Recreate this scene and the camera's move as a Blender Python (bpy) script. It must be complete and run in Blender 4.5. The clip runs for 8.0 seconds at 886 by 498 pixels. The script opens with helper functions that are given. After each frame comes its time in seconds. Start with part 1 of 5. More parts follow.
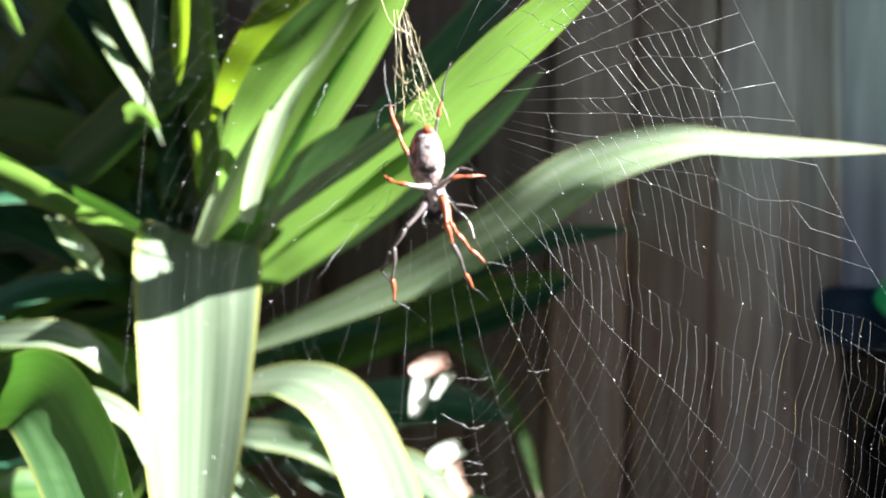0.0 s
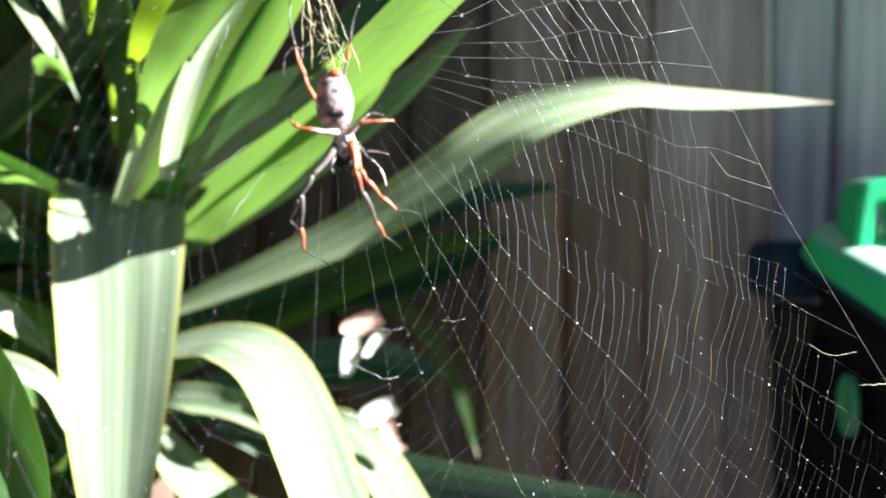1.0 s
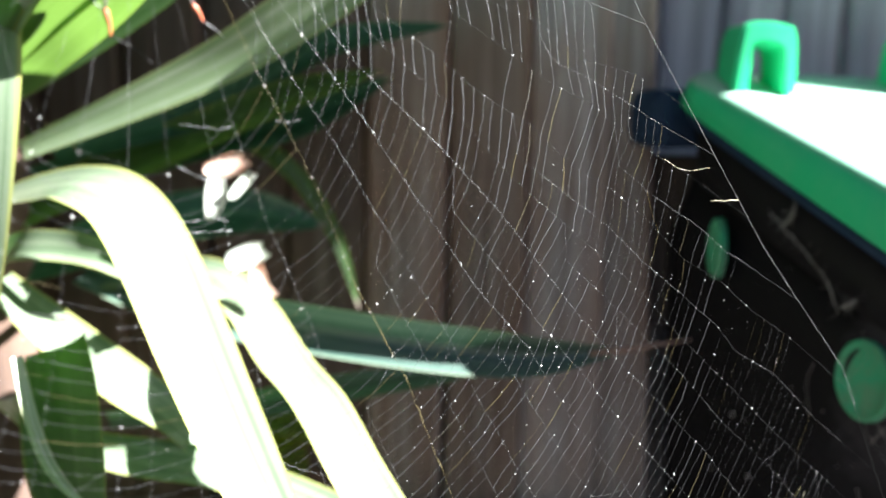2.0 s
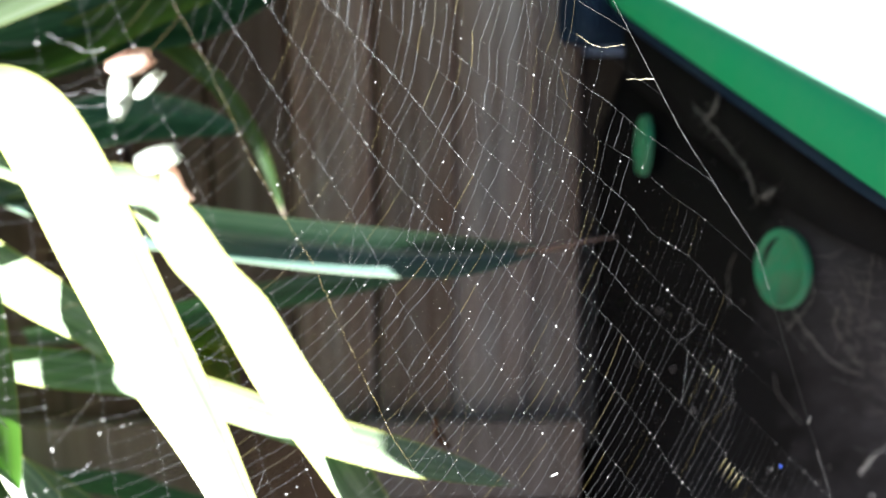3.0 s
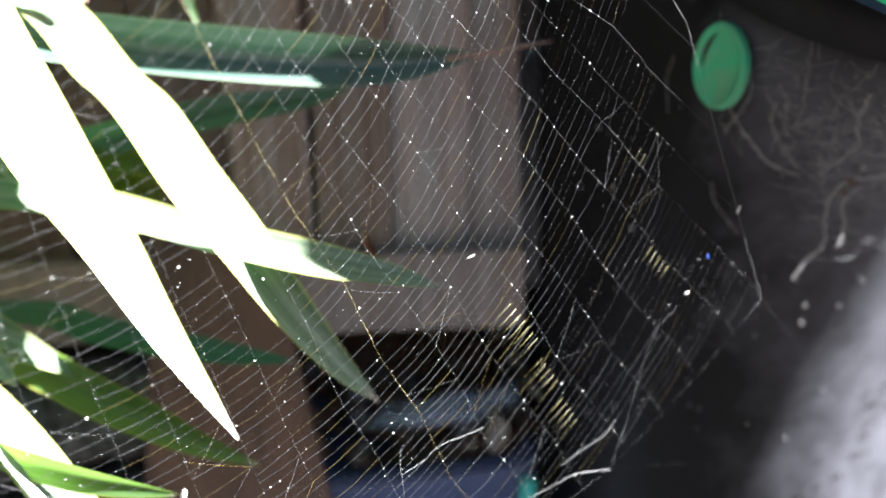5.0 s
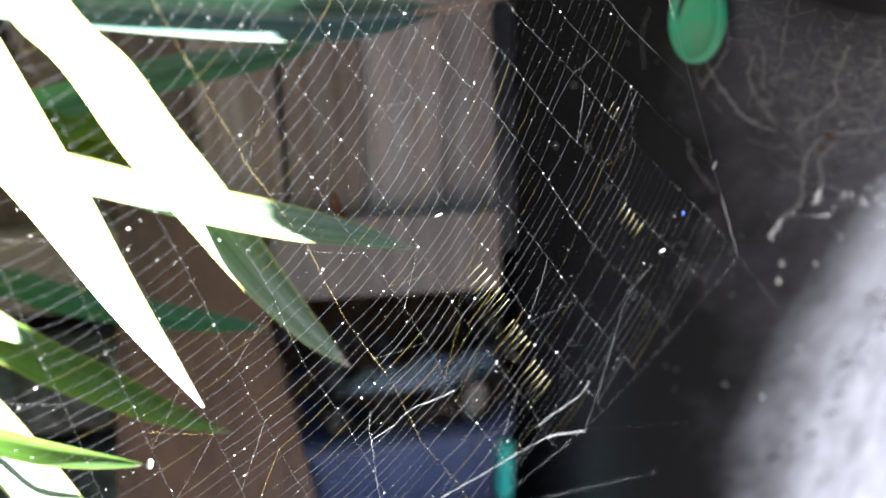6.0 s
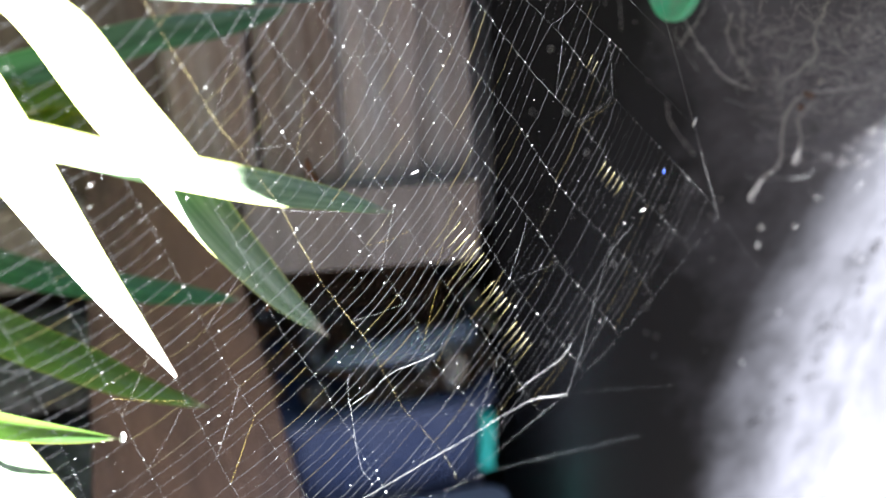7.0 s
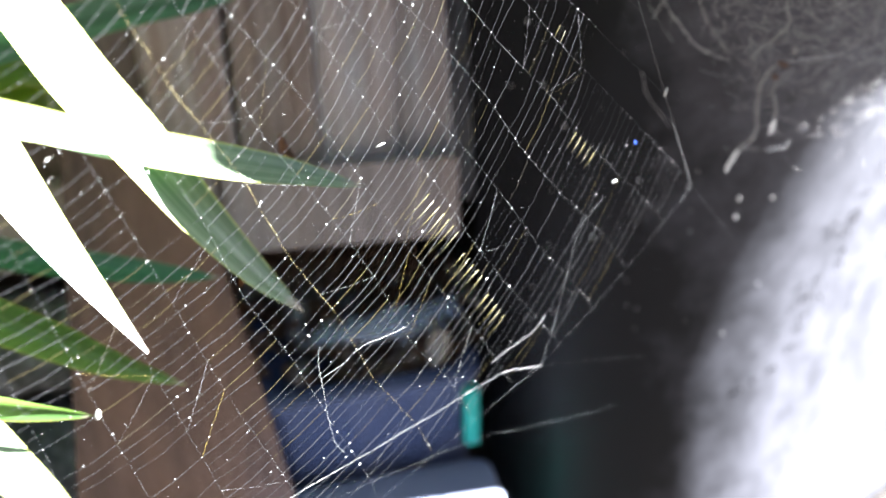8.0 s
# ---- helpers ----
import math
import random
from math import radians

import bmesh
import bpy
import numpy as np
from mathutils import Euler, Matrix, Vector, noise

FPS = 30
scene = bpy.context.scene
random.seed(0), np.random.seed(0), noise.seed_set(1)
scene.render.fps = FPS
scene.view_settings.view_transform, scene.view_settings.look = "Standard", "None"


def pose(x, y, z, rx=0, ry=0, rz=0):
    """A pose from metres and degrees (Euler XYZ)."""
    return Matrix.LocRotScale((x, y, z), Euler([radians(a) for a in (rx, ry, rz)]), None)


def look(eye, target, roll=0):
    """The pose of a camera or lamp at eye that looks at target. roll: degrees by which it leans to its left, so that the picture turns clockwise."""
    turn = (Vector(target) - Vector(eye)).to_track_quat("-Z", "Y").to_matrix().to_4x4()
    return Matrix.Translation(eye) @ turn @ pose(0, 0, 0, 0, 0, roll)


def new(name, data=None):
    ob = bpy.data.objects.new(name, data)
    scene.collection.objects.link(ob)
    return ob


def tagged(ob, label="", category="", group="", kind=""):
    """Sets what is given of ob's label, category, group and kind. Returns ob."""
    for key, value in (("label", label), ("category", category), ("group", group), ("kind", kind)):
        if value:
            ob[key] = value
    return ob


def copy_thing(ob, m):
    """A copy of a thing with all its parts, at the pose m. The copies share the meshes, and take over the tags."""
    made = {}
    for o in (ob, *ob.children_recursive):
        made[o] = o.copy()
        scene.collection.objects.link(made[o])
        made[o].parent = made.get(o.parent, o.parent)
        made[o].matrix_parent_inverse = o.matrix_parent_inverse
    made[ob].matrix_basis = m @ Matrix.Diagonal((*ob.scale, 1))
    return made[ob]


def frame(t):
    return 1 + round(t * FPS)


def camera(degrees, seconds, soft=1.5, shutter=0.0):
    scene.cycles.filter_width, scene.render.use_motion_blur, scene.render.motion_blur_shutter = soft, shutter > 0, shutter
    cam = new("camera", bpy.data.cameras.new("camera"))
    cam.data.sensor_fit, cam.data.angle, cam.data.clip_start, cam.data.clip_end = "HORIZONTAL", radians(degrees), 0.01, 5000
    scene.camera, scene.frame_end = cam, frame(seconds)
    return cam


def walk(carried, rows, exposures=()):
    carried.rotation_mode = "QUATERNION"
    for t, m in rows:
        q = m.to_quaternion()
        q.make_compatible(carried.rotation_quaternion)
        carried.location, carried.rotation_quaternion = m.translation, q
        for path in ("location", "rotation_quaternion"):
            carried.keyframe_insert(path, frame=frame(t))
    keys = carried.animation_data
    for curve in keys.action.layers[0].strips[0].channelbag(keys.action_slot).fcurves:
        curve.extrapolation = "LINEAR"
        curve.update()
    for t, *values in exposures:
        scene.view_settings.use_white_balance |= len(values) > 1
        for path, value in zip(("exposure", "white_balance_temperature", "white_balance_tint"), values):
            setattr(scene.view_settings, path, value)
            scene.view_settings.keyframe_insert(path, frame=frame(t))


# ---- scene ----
cam = camera(58.5, 8.0, soft=1.6)
# seconds, eye (m), yaw, pitch, roll (degrees)
PATH = [
    (0, 0.03636, 0.02855, 1.23547, 0.878, 0.306, 1.324),
    (0.5, 0.04614, 0.03452, 1.22899, -1.193, -1.241, 0.883),
    (1, 0.05474, 0.03576, 1.22730, -2.433, -1.979, 0.649),
    (1.2, 0.06743, 0.03913, 1.21518, -3.972, -4.621, 0.521),
    (2.3, 0.09274, 0.04895, 1.18791, -9.451, -10.107, 0.730),
    (2.5, 0.09681, 0.04753, 1.18703, -9.924, -10.669, 0.358),
    (3, 0.10818, 0.05152, 1.16529, -12.494, -14.877, 0.338),
    (3.5, 0.11831, 0.05085, 1.15738, -13.940, -17.263, 0.312),
    (4, 0.12089, 0.04991, 1.14395, -14.303, -19.730, 0.105),
    (4.2, 0.11888, 0.05029, 1.13506, -14.469, -21.532, 0.424),
    (5.3, 0.14442, 0.04963, 1.10562, -15.152, -23.881, -0.679),
    (5.5, 0.14596, 0.05745, 1.10573, -15.466, -24.455, -0.604),
    (6, 0.14728, 0.05830, 1.09896, -16.336, -25.789, -0.498),
    (6.5, 0.14716, 0.06017, 1.08835, -17.435, -27.355, -0.592),
    (7, 0.14871, 0.06217, 1.08438, -18.066, -27.099, -0.707),
    (7.5, 0.15410, 0.06021, 1.08270, -18.251, -27.196, -0.959),
    (8, 0.15964, 0.05687, 1.08114, -18.598, -28.612, -1.178),
]


def aimed(x, y, z, yaw, pitch, roll):
    a, p = radians(yaw), radians(pitch)
    way = Vector((-math.sin(a) * math.cos(p), math.cos(a) * math.cos(p), math.sin(p)))
    return look((x, y, z), Vector((x, y, z)) + way, roll)


EXPOSURES = [(0, 2.85, 6100, 8), (1.0, 2.88, 6100, 8), (2.5, 3.55, 6050, 8), (4.5, 3.75, 6000, 8), (6, 4.28, 5950, 8), (8, 4.65, 5900, 8)]
walk(cam, [(t, aimed(*row)) for t, *row in PATH], EXPOSURES)
# a close-up lens held open: the web is in focus, the rest falls off
cam.data.dof.use_dof = True
cam.data.dof.focus_distance = 0.385
cam.data.dof.aperture_fstop = 3.4

# ---- light ----
SUN = Vector((0.81, -0.165, 0.525)).normalized()  # towards the sun
world = bpy.data.worlds.new("sky")
world.use_nodes = True
scene.world = world
sky = world.node_tree.nodes.new("ShaderNodeTexSky")
sky.sky_type, sky.sun_disc = "NISHITA", False
sky.sun_elevation = math.asin(SUN.z)
sky.sun_rotation = math.atan2(SUN.x, SUN.y)
background = world.node_tree.nodes["Background"]
world.node_tree.links.new(sky.outputs[0], background.inputs[0])
background.inputs[1].default_value = 0.014
sun = new("sun", bpy.data.lights.new("sun", "SUN"))
sun.data.energy, sun.data.angle, sun.data.color = 5.0, radians(0.5), (1.0, 0.97, 0.93)
sun.matrix_world = look((0, 0, 4), Vector((0, 0, 4)) - SUN)


# ---- materials ----
def material(name, base=(0.5, 0.5, 0.5), rough=0.5, metal=0.0, spec=0.5):
    mat = bpy.data.materials.new(name)
    mat.use_nodes = True
    p = mat.node_tree.nodes["Principled BSDF"]
    p.inputs["Base Color"].default_value = (*base, 1)
    p.inputs["Roughness"].default_value = rough
    p.inputs["Metallic"].default_value = metal
    p.inputs["Specular IOR Level"].default_value = spec
    return mat, mat.node_tree.nodes, mat.node_tree.links, p


def coords(nodes, links, scale=(1, 1, 1), kind="Object"):
    tc = nodes.new("ShaderNodeTexCoord")
    mp = nodes.new("ShaderNodeMapping")
    mp.inputs["Scale"].default_value = scale
    links.new(tc.outputs[kind], mp.inputs[0])
    return mp.outputs[0]


def noisy(nodes, links, vec, scale, detail=4.0, rough=0.6):
    n = nodes.new("ShaderNodeTexNoise")
    n.inputs["Scale"].default_value, n.inputs["Detail"].default_value, n.inputs["Roughness"].default_value = scale, detail, rough
    links.new(vec, n.inputs["Vector"])
    return n.outputs[0]


def ramp(nodes, links, fac, *stops):
    r = nodes.new("ShaderNodeValToRGB")
    e = r.color_ramp.elements
    while len(e) < len(stops):
        e.new(0.5)
    for el, (at, col) in zip(e, stops):
        el.position, el.color = at, (*col, 1)
    links.new(fac, r.inputs[0])
    return r.outputs[0]


def blend(nodes, links, fac, a, b, kind="MIX"):
    m = nodes.new("ShaderNodeMix")
    m.data_type, m.blend_type = "RGBA", kind
    for sock, val in ((m.inputs[0], fac), (m.inputs[6], a), (m.inputs[7], b)):
        if isinstance(val, (int, float)):
            sock.default_value = val
        elif isinstance(val, tuple):
            sock.default_value = (*val, 1)
        else:
            links.new(val, sock)
    return m.outputs[2]


def bumped(nodes, links, p, height, strength=0.3, distance=0.001):
    b = nodes.new("ShaderNodeBump")
    b.inputs["Strength"].default_value, b.inputs["Distance"].default_value = strength, distance
    links.new(height, b.inputs["Height"])
    links.new(b.outputs[0], p.inputs["Normal"])


def leaf_material(name, deep, pale, edge, glow, share=0.3, rough=0.34):
    """Strap leaf: long fine veins, pale streaks, a thin dry margin, light passing through."""
    mat, nodes, links, p = material(name, deep, rough)
    uv = nodes.new("ShaderNodeUVMap")
    uv.uv_map = "UVMap"
    sep = nodes.new("ShaderNodeSeparateXYZ")
    links.new(uv.outputs[0], sep.inputs[0])
    mp = nodes.new("ShaderNodeMapping")
    mp.inputs["Scale"].default_value = (6.5, 0.5, 1)
    links.new(uv.outputs[0], mp.inputs[0])
    info = nodes.new("ShaderNodeObjectInfo")
    shift = nodes.new("ShaderNodeVectorMath")
    links.new(mp.outputs[0], shift.inputs[0])
    links.new(info.outputs["Random"], shift.inputs[1])
    veins = noisy(nodes, links, shift.outputs[0], 1.0, 5, 0.6)
    col = ramp(nodes, links, veins, (0.40, deep), (0.60, pale))
    blot = noisy(nodes, links, coords(nodes, links), 28, 3)
    col = blend(nodes, links, ramp(nodes, links, blot, (0.55, (0, 0, 0)), (0.8, (0.45, 0.45, 0.45))), col, pale)
    side = nodes.new("ShaderNodeMath")
    side.operation = "PINGPONG"
    side.inputs[1].default_value = 0.5
    links.new(sep.outputs[0], side.inputs[0])
    col = blend(nodes, links, ramp(nodes, links, side.outputs[0], (0.012, (0.8, 0.8, 0.8)), (0.05, (0, 0, 0))), col, edge)
    tip = ramp(nodes, links, sep.outputs[1], (0.955, (0, 0, 0)), (0.985, (1, 1, 1)))
    col = blend(nodes, links, tip, col, (0.30, 0.24, 0.19))
    links.new(col, p.inputs["Base Color"])
    bumped(nodes, links, p, veins, 0.25, 0.0006)
    tr = nodes.new("ShaderNodeBsdfTranslucent")
    links.new(blend(nodes, links, 0.75, col, glow), tr.inputs[0])
    mix = nodes.new("ShaderNodeMixShader")
    mix.inputs[0].default_value = share
    links.new(p.outputs[0], mix.inputs[1])
    links.new(tr.outputs[0], mix.inputs[2])
    links.new(mix.outputs[0], nodes["Material Output"].inputs[0])
    return mat


LEAF = leaf_material("leaf_green", (0.045, 0.11, 0.028), (0.115, 0.20, 0.065), (0.30, 0.26, 0.05), (0.29, 0.51, 0.08), 0.46)
# pale and silvery tones put sunlight into leaves, deep and bluish ones shade
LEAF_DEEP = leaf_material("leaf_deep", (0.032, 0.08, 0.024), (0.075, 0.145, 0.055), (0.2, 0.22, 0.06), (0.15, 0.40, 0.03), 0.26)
LEAF_YELLOW = leaf_material("leaf_yellowing", (0.06, 0.11, 0.012), (0.14, 0.18, 0.02), (0.50, 0.40, 0.03), (0.38, 0.60, 0.02), 0.5)
LEAF_TEAL = leaf_material("leaf_teal", (0.055, 0.10, 0.08), (0.16, 0.205, 0.18), (0.2, 0.24, 0.16), (0.06, 0.2, 0.06), 0.05)
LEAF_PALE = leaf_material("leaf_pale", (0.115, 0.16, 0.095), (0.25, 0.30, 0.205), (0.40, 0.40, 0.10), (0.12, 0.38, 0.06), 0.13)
LEAF_SUNLIT = leaf_material("leaf_sunlit", (0.25, 0.37, 0.17), (0.52, 0.60, 0.43), (0.56, 0.58, 0.26), (0.3, 0.5, 0.12), 0.18)
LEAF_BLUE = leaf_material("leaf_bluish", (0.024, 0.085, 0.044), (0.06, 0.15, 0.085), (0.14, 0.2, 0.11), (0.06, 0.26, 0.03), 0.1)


DRY_TIP = material("dry_tip", (0.30, 0.20, 0.16), 0.8)[0]


def wood_material(name, dark, light, stain):
    mat, nodes, links, p = material(name, light, 0.85)
    info = nodes.new("ShaderNodeObjectInfo")
    vec = coords(nodes, links, (90, 90, 3))
    sh = nodes.new("ShaderNodeVectorMath")
    links.new(vec, sh.inputs[0])
    mul = nodes.new("ShaderNodeMath")
    mul.operation, mul.inputs[1].default_value = "MULTIPLY", 40
    links.new(info.outputs["Random"], mul.inputs[0])
    links.new(mul.outputs[0], sh.inputs[1])
    grain = noisy(nodes, links, sh.outputs[0], 1.0, 6, 0.65)
    col = ramp(nodes, links, grain, (0.3, dark), (0.7, light))
    broad = noisy(nodes, links, coords(nodes, links, (9, 9, 2.2)), 1.0, 3)
    col = blend(nodes, links, ramp(nodes, links, broad, (0.42, (0, 0, 0)), (0.66, (0.85, 0.85, 0.85))), col, stain)
    hue = nodes.new("ShaderNodeHueSaturation")
    val = nodes.new("ShaderNodeMapRange")
    val.inputs[3].default_value, val.inputs[4].default_value = 0.82, 1.18
    links.new(info.outputs["Random"], val.inputs[0])
    links.new(val.outputs[0], hue.inputs["Value"])
    links.new(col, hue.inputs["Color"])
    links.new(hue.outputs[0], p.inputs["Base Color"])
    bumped(nodes, links, p, grain, 0.6, 0.002)
    return mat


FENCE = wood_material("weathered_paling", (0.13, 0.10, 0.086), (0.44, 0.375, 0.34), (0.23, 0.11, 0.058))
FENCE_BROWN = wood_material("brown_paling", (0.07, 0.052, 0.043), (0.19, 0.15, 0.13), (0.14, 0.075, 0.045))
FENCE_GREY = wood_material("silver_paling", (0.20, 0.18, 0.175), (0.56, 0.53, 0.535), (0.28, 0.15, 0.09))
# pale blue-grey copy of the paling, skylight put into its colour
FENCE_FAR = wood_material("skylit_paling", (0.34, 0.35, 0.39), (0.76, 0.77, 0.83), (0.5, 0.49, 0.5))
GAP_DARK = wood_material("gap_dark_wood", (0.03, 0.028, 0.027), (0.07, 0.064, 0.062), (0.06, 0.048, 0.042))
PLINTH = wood_material("plinth_timber", (0.18, 0.155, 0.14), (0.34, 0.295, 0.28), (0.25, 0.19, 0.155))
BROWN = wood_material("brown_timber", (0.055, 0.033, 0.024), (0.12, 0.074, 0.055), (0.15, 0.085, 0.052))


def plastic_material(name, base, rough, dust, dusty, bump=0.15, top_glare=0.0, front=0.0):
    """Moulded plastic, scratched and dusty; sunlight can be painted on front and top."""
    mat, nodes, links, p = material(name, base, rough)
    p.inputs["Specular IOR Level"].default_value = 0.16
    vec = coords(nodes, links)
    a = noisy(nodes, links, vec, 14, 6, 0.7)
    b = noisy(nodes, links, vec, 160, 4, 0.6)
    c = noisy(nodes, links, coords(nodes, links, (40, 40, 5)), 1.0, 4)
    f = blend(nodes, links, 0.45, a, b)
    f = blend(nodes, links, 0.3, f, c)
    fac = ramp(nodes, links, f, (0.34, (0, 0, 0)), (0.74, (dusty, dusty, dusty)))
    col = blend(nodes, links, fac, base, dust)
    if front:  # sunlight put into the colour: dust tint thickens towards the sunlit front end
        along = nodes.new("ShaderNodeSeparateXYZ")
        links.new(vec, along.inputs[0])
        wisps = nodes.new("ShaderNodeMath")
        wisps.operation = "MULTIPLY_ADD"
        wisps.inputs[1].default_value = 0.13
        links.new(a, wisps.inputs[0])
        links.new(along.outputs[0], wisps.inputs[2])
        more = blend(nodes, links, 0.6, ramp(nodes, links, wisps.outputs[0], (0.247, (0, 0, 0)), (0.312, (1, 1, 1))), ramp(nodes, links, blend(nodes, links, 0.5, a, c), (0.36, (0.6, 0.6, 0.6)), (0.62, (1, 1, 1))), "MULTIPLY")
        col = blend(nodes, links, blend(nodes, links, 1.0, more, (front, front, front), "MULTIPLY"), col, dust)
    if top_glare:  # sun glare put into the colour: faces that look up turn pale and dusty
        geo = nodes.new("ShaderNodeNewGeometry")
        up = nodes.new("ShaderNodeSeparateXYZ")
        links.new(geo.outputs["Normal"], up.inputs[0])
        col = blend(nodes, links, ramp(nodes, links, up.outputs[2], (0.55, (0, 0, 0)), (0.85, (top_glare,) * 3)), col, dust)
    links.new(col, p.inputs["Base Color"])
    links.new(ramp(nodes, links, f, (0.35, (rough, rough, rough)), (0.7, (0.75, 0.75, 0.75))), p.inputs["Roughness"])
    bumped(nodes, links, p, b, bump, 0.0008)
    return mat


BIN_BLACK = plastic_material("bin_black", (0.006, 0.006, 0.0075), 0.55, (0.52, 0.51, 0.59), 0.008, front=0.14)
BIN_TRIM = plastic_material("bin_trim", (0.006, 0.006, 0.0075), 0.5, (0.4, 0.4, 0.42), 0.03)
BIN_GREEN = plastic_material("bin_green", (0.042, 0.68, 0.30), 0.4, (0.55, 0.70, 0.60), 0.12, top_glare=0.75)
# the sky's blue reflection is put into this near-black plastic's colour
BIN_BLUE = plastic_material("bin_black_sky_tint", (0.012, 0.035, 0.085), 0.45, (0.12, 0.13, 0.16), 0.25)
PLUG_GREEN = plastic_material("plug_green", (0.04, 0.50, 0.26), 0.45, (0.24, 0.25, 0.2), 0.8)
NAVY = plastic_material("navy_plastic", (0.03, 0.045, 0.10), 0.45, (0.14, 0.15, 0.19), 0.5)
SLATE = plastic_material("slate_plastic", (0.16, 0.18, 0.26), 0.5, (0.3, 0.3, 0.33), 0.5)
TEAL = plastic_material("teal_plastic", (0.01, 0.33, 0.27), 0.4, (0.2, 0.4, 0.35), 0.3)
PALE = plastic_material("pale_sheet", (0.80, 0.83, 0.93), 0.5, (0.88, 0.88, 0.93), 0.6)


def silk_material(name, white, gold, share):
    mat, nodes, links, p = material(name, white, 0.3)
    geo = nodes.new("ShaderNodeNewGeometry")
    col = ramp(nodes, links, geo.outputs["Random Per Island"], (1 - share - 0.05, white), (1 - share, gold))
    links.new(col, p.inputs["Base Color"])
    tr = nodes.new("ShaderNodeBsdfTranslucent")
    links.new(col, tr.inputs[0])
    mix = nodes.new("ShaderNodeMixShader")
    mix.inputs[0].default_value = 0.35
    links.new(p.outputs[0], mix.inputs[1])
    links.new(tr.outputs[0], mix.inputs[2])
    links.new(mix.outputs[0], nodes["Material Output"].inputs[0])
    return mat


SILK = silk_material("silk", (0.132, 0.132, 0.135), (0.18, 0.148, 0.07), 0.12)
SILK_GOLD = silk_material("gold_thread", (0.28, 0.225, 0.10), (0.36, 0.27, 0.08), 0.4)
SILK_WHITE = silk_material("thick_silk", (0.5, 0.5, 0.5), (0.6, 0.45, 0.12), 0.1)
# brighter copy of the silk, glints put into its colour for upper spokes
SILK_BRIGHT = silk_material("bright_silk", (0.33, 0.33, 0.33), (0.36, 0.29, 0.12), 0.1)
GOLD_BAR = silk_material("gold_bar", (0.32, 0.285, 0.13), (0.38, 0.35, 0.22), 0.4)
GOLD_SILK = silk_material("golden_silk", (0.70, 0.64, 0.44), (0.8, 0.7, 0.4), 0.4)
COBWEB = material("cobweb_dust", (0.31, 0.30, 0.295), 0.9)[0]
HAIR = material("cobweb_hair", (0.60, 0.59, 0.58), 0.9)[0]
DUST = material("dust_speck", (0.8, 0.79, 0.75), 0.8)[0]


def soil_material():
    mat, nodes, links, p = material("soil", (0.06, 0.045, 0.03), 0.95)
    vec = coords(nodes, links)
    f = blend(nodes, links, 0.5, noisy(nodes, links, vec, 9, 5), noisy(nodes, links, vec, 70, 5))
    links.new(ramp(nodes, links, f, (0.3, (0.010, 0.008, 0.006)), (0.55, (0.028, 0.021, 0.016)), (0.75, (0.07, 0.055, 0.043))), p.inputs["Base Color"])
    bumped(nodes, links, p, f, 0.8, 0.01)
    return mat


SOIL = soil_material()


# ---- mesh helpers ----
def part(name, bm, mat, parent=None, label="", smooth=True):
    me = bpy.data.meshes.new(name)
    bm.normal_update()
    bm.to_mesh(me)
    bm.free()
    for f in me.polygons:
        f.use_smooth = smooth
    me.materials.append(mat)
    ob = new(name, me)
    ob.parent = parent
    if label:
        tagged(ob, label)
    return ob


def thing(name, at, label, category, group="", kind=""):
    ob = new(name)
    ob.empty_display_size = 0.05
    ob.matrix_basis = at if isinstance(at, Matrix) else Matrix.Translation(at)
    return tagged(ob, label, category, group, kind)


def box(bm, x0, x1, y0, y1, z0, z1, bevel=0.0, m=None):
    r = bmesh.ops.create_cube(bm, size=1)
    vs = r["verts"]
    bmesh.ops.scale(bm, vec=(x1 - x0, y1 - y0, z1 - z0), verts=vs)
    bmesh.ops.translate(bm, vec=((x0 + x1) / 2, (y0 + y1) / 2, (z0 + z1) / 2), verts=vs)
    if m is not None:
        bmesh.ops.transform(bm, matrix=m, verts=vs)
    if bevel:
        es = {e for v in vs for e in v.link_edges}
        bmesh.ops.bevel(bm, geom=list(es), offset=bevel, segments=2, affect="EDGES", profile=0.6)
    return bm


def tube(bm, pts, radii, sides=3, cap=True):
    """A tube along pts; radii one number or one per point."""
    pts = [Vector(p) for p in pts]
    if isinstance(radii, (int, float)):
        radii = [radii] * len(pts)
    rings, ref = [], None
    for i, p in enumerate(pts):
        t = pts[min(i + 1, len(pts) - 1)] - pts[max(i - 1, 0)]
        t = t.normalized() if t.length > 1e-9 else Vector((0, 0, 1))
        if ref is None:
            ref = t.orthogonal().normalized()
        a = (ref - t * ref.dot(t)).normalized()
        ref = a
        b = t.cross(a)
        rings.append([bm.verts.new(p + radii[i] * (a * math.cos(k * math.tau / sides) + b * math.sin(k * math.tau / sides))) for k in range(sides)])
    for r0, r1 in zip(rings, rings[1:]):
        for k in range(sides):
            bm.faces.new((r0[k], r0[(k + 1) % sides], r1[(k + 1) % sides], r1[k]))
    if cap and sides > 2:
        bm.faces.new(rings[0][::-1])
        bm.faces.new(rings[-1])


def spline(pts, n):
    """n + 1 points of a Catmull-Rom curve through pts, even in its parameter."""
    pts = [Vector(p) for p in pts]
    full = [2 * pts[0] - pts[1], *pts, 2 * pts[-1] - pts[-2]]
    out = []
    for i in range(n + 1):
        u = i / n * (len(pts) - 1)
        k = min(int(u), len(pts) - 2)
        f = u - k
        a, b, c, d = full[k:k + 4]
        out.append(0.5 * (2 * b + (c - a) * f + (2 * a - 5 * b + 4 * c - d) * f * f + (3 * b - a - 3 * c + d) * f ** 3))
    return out


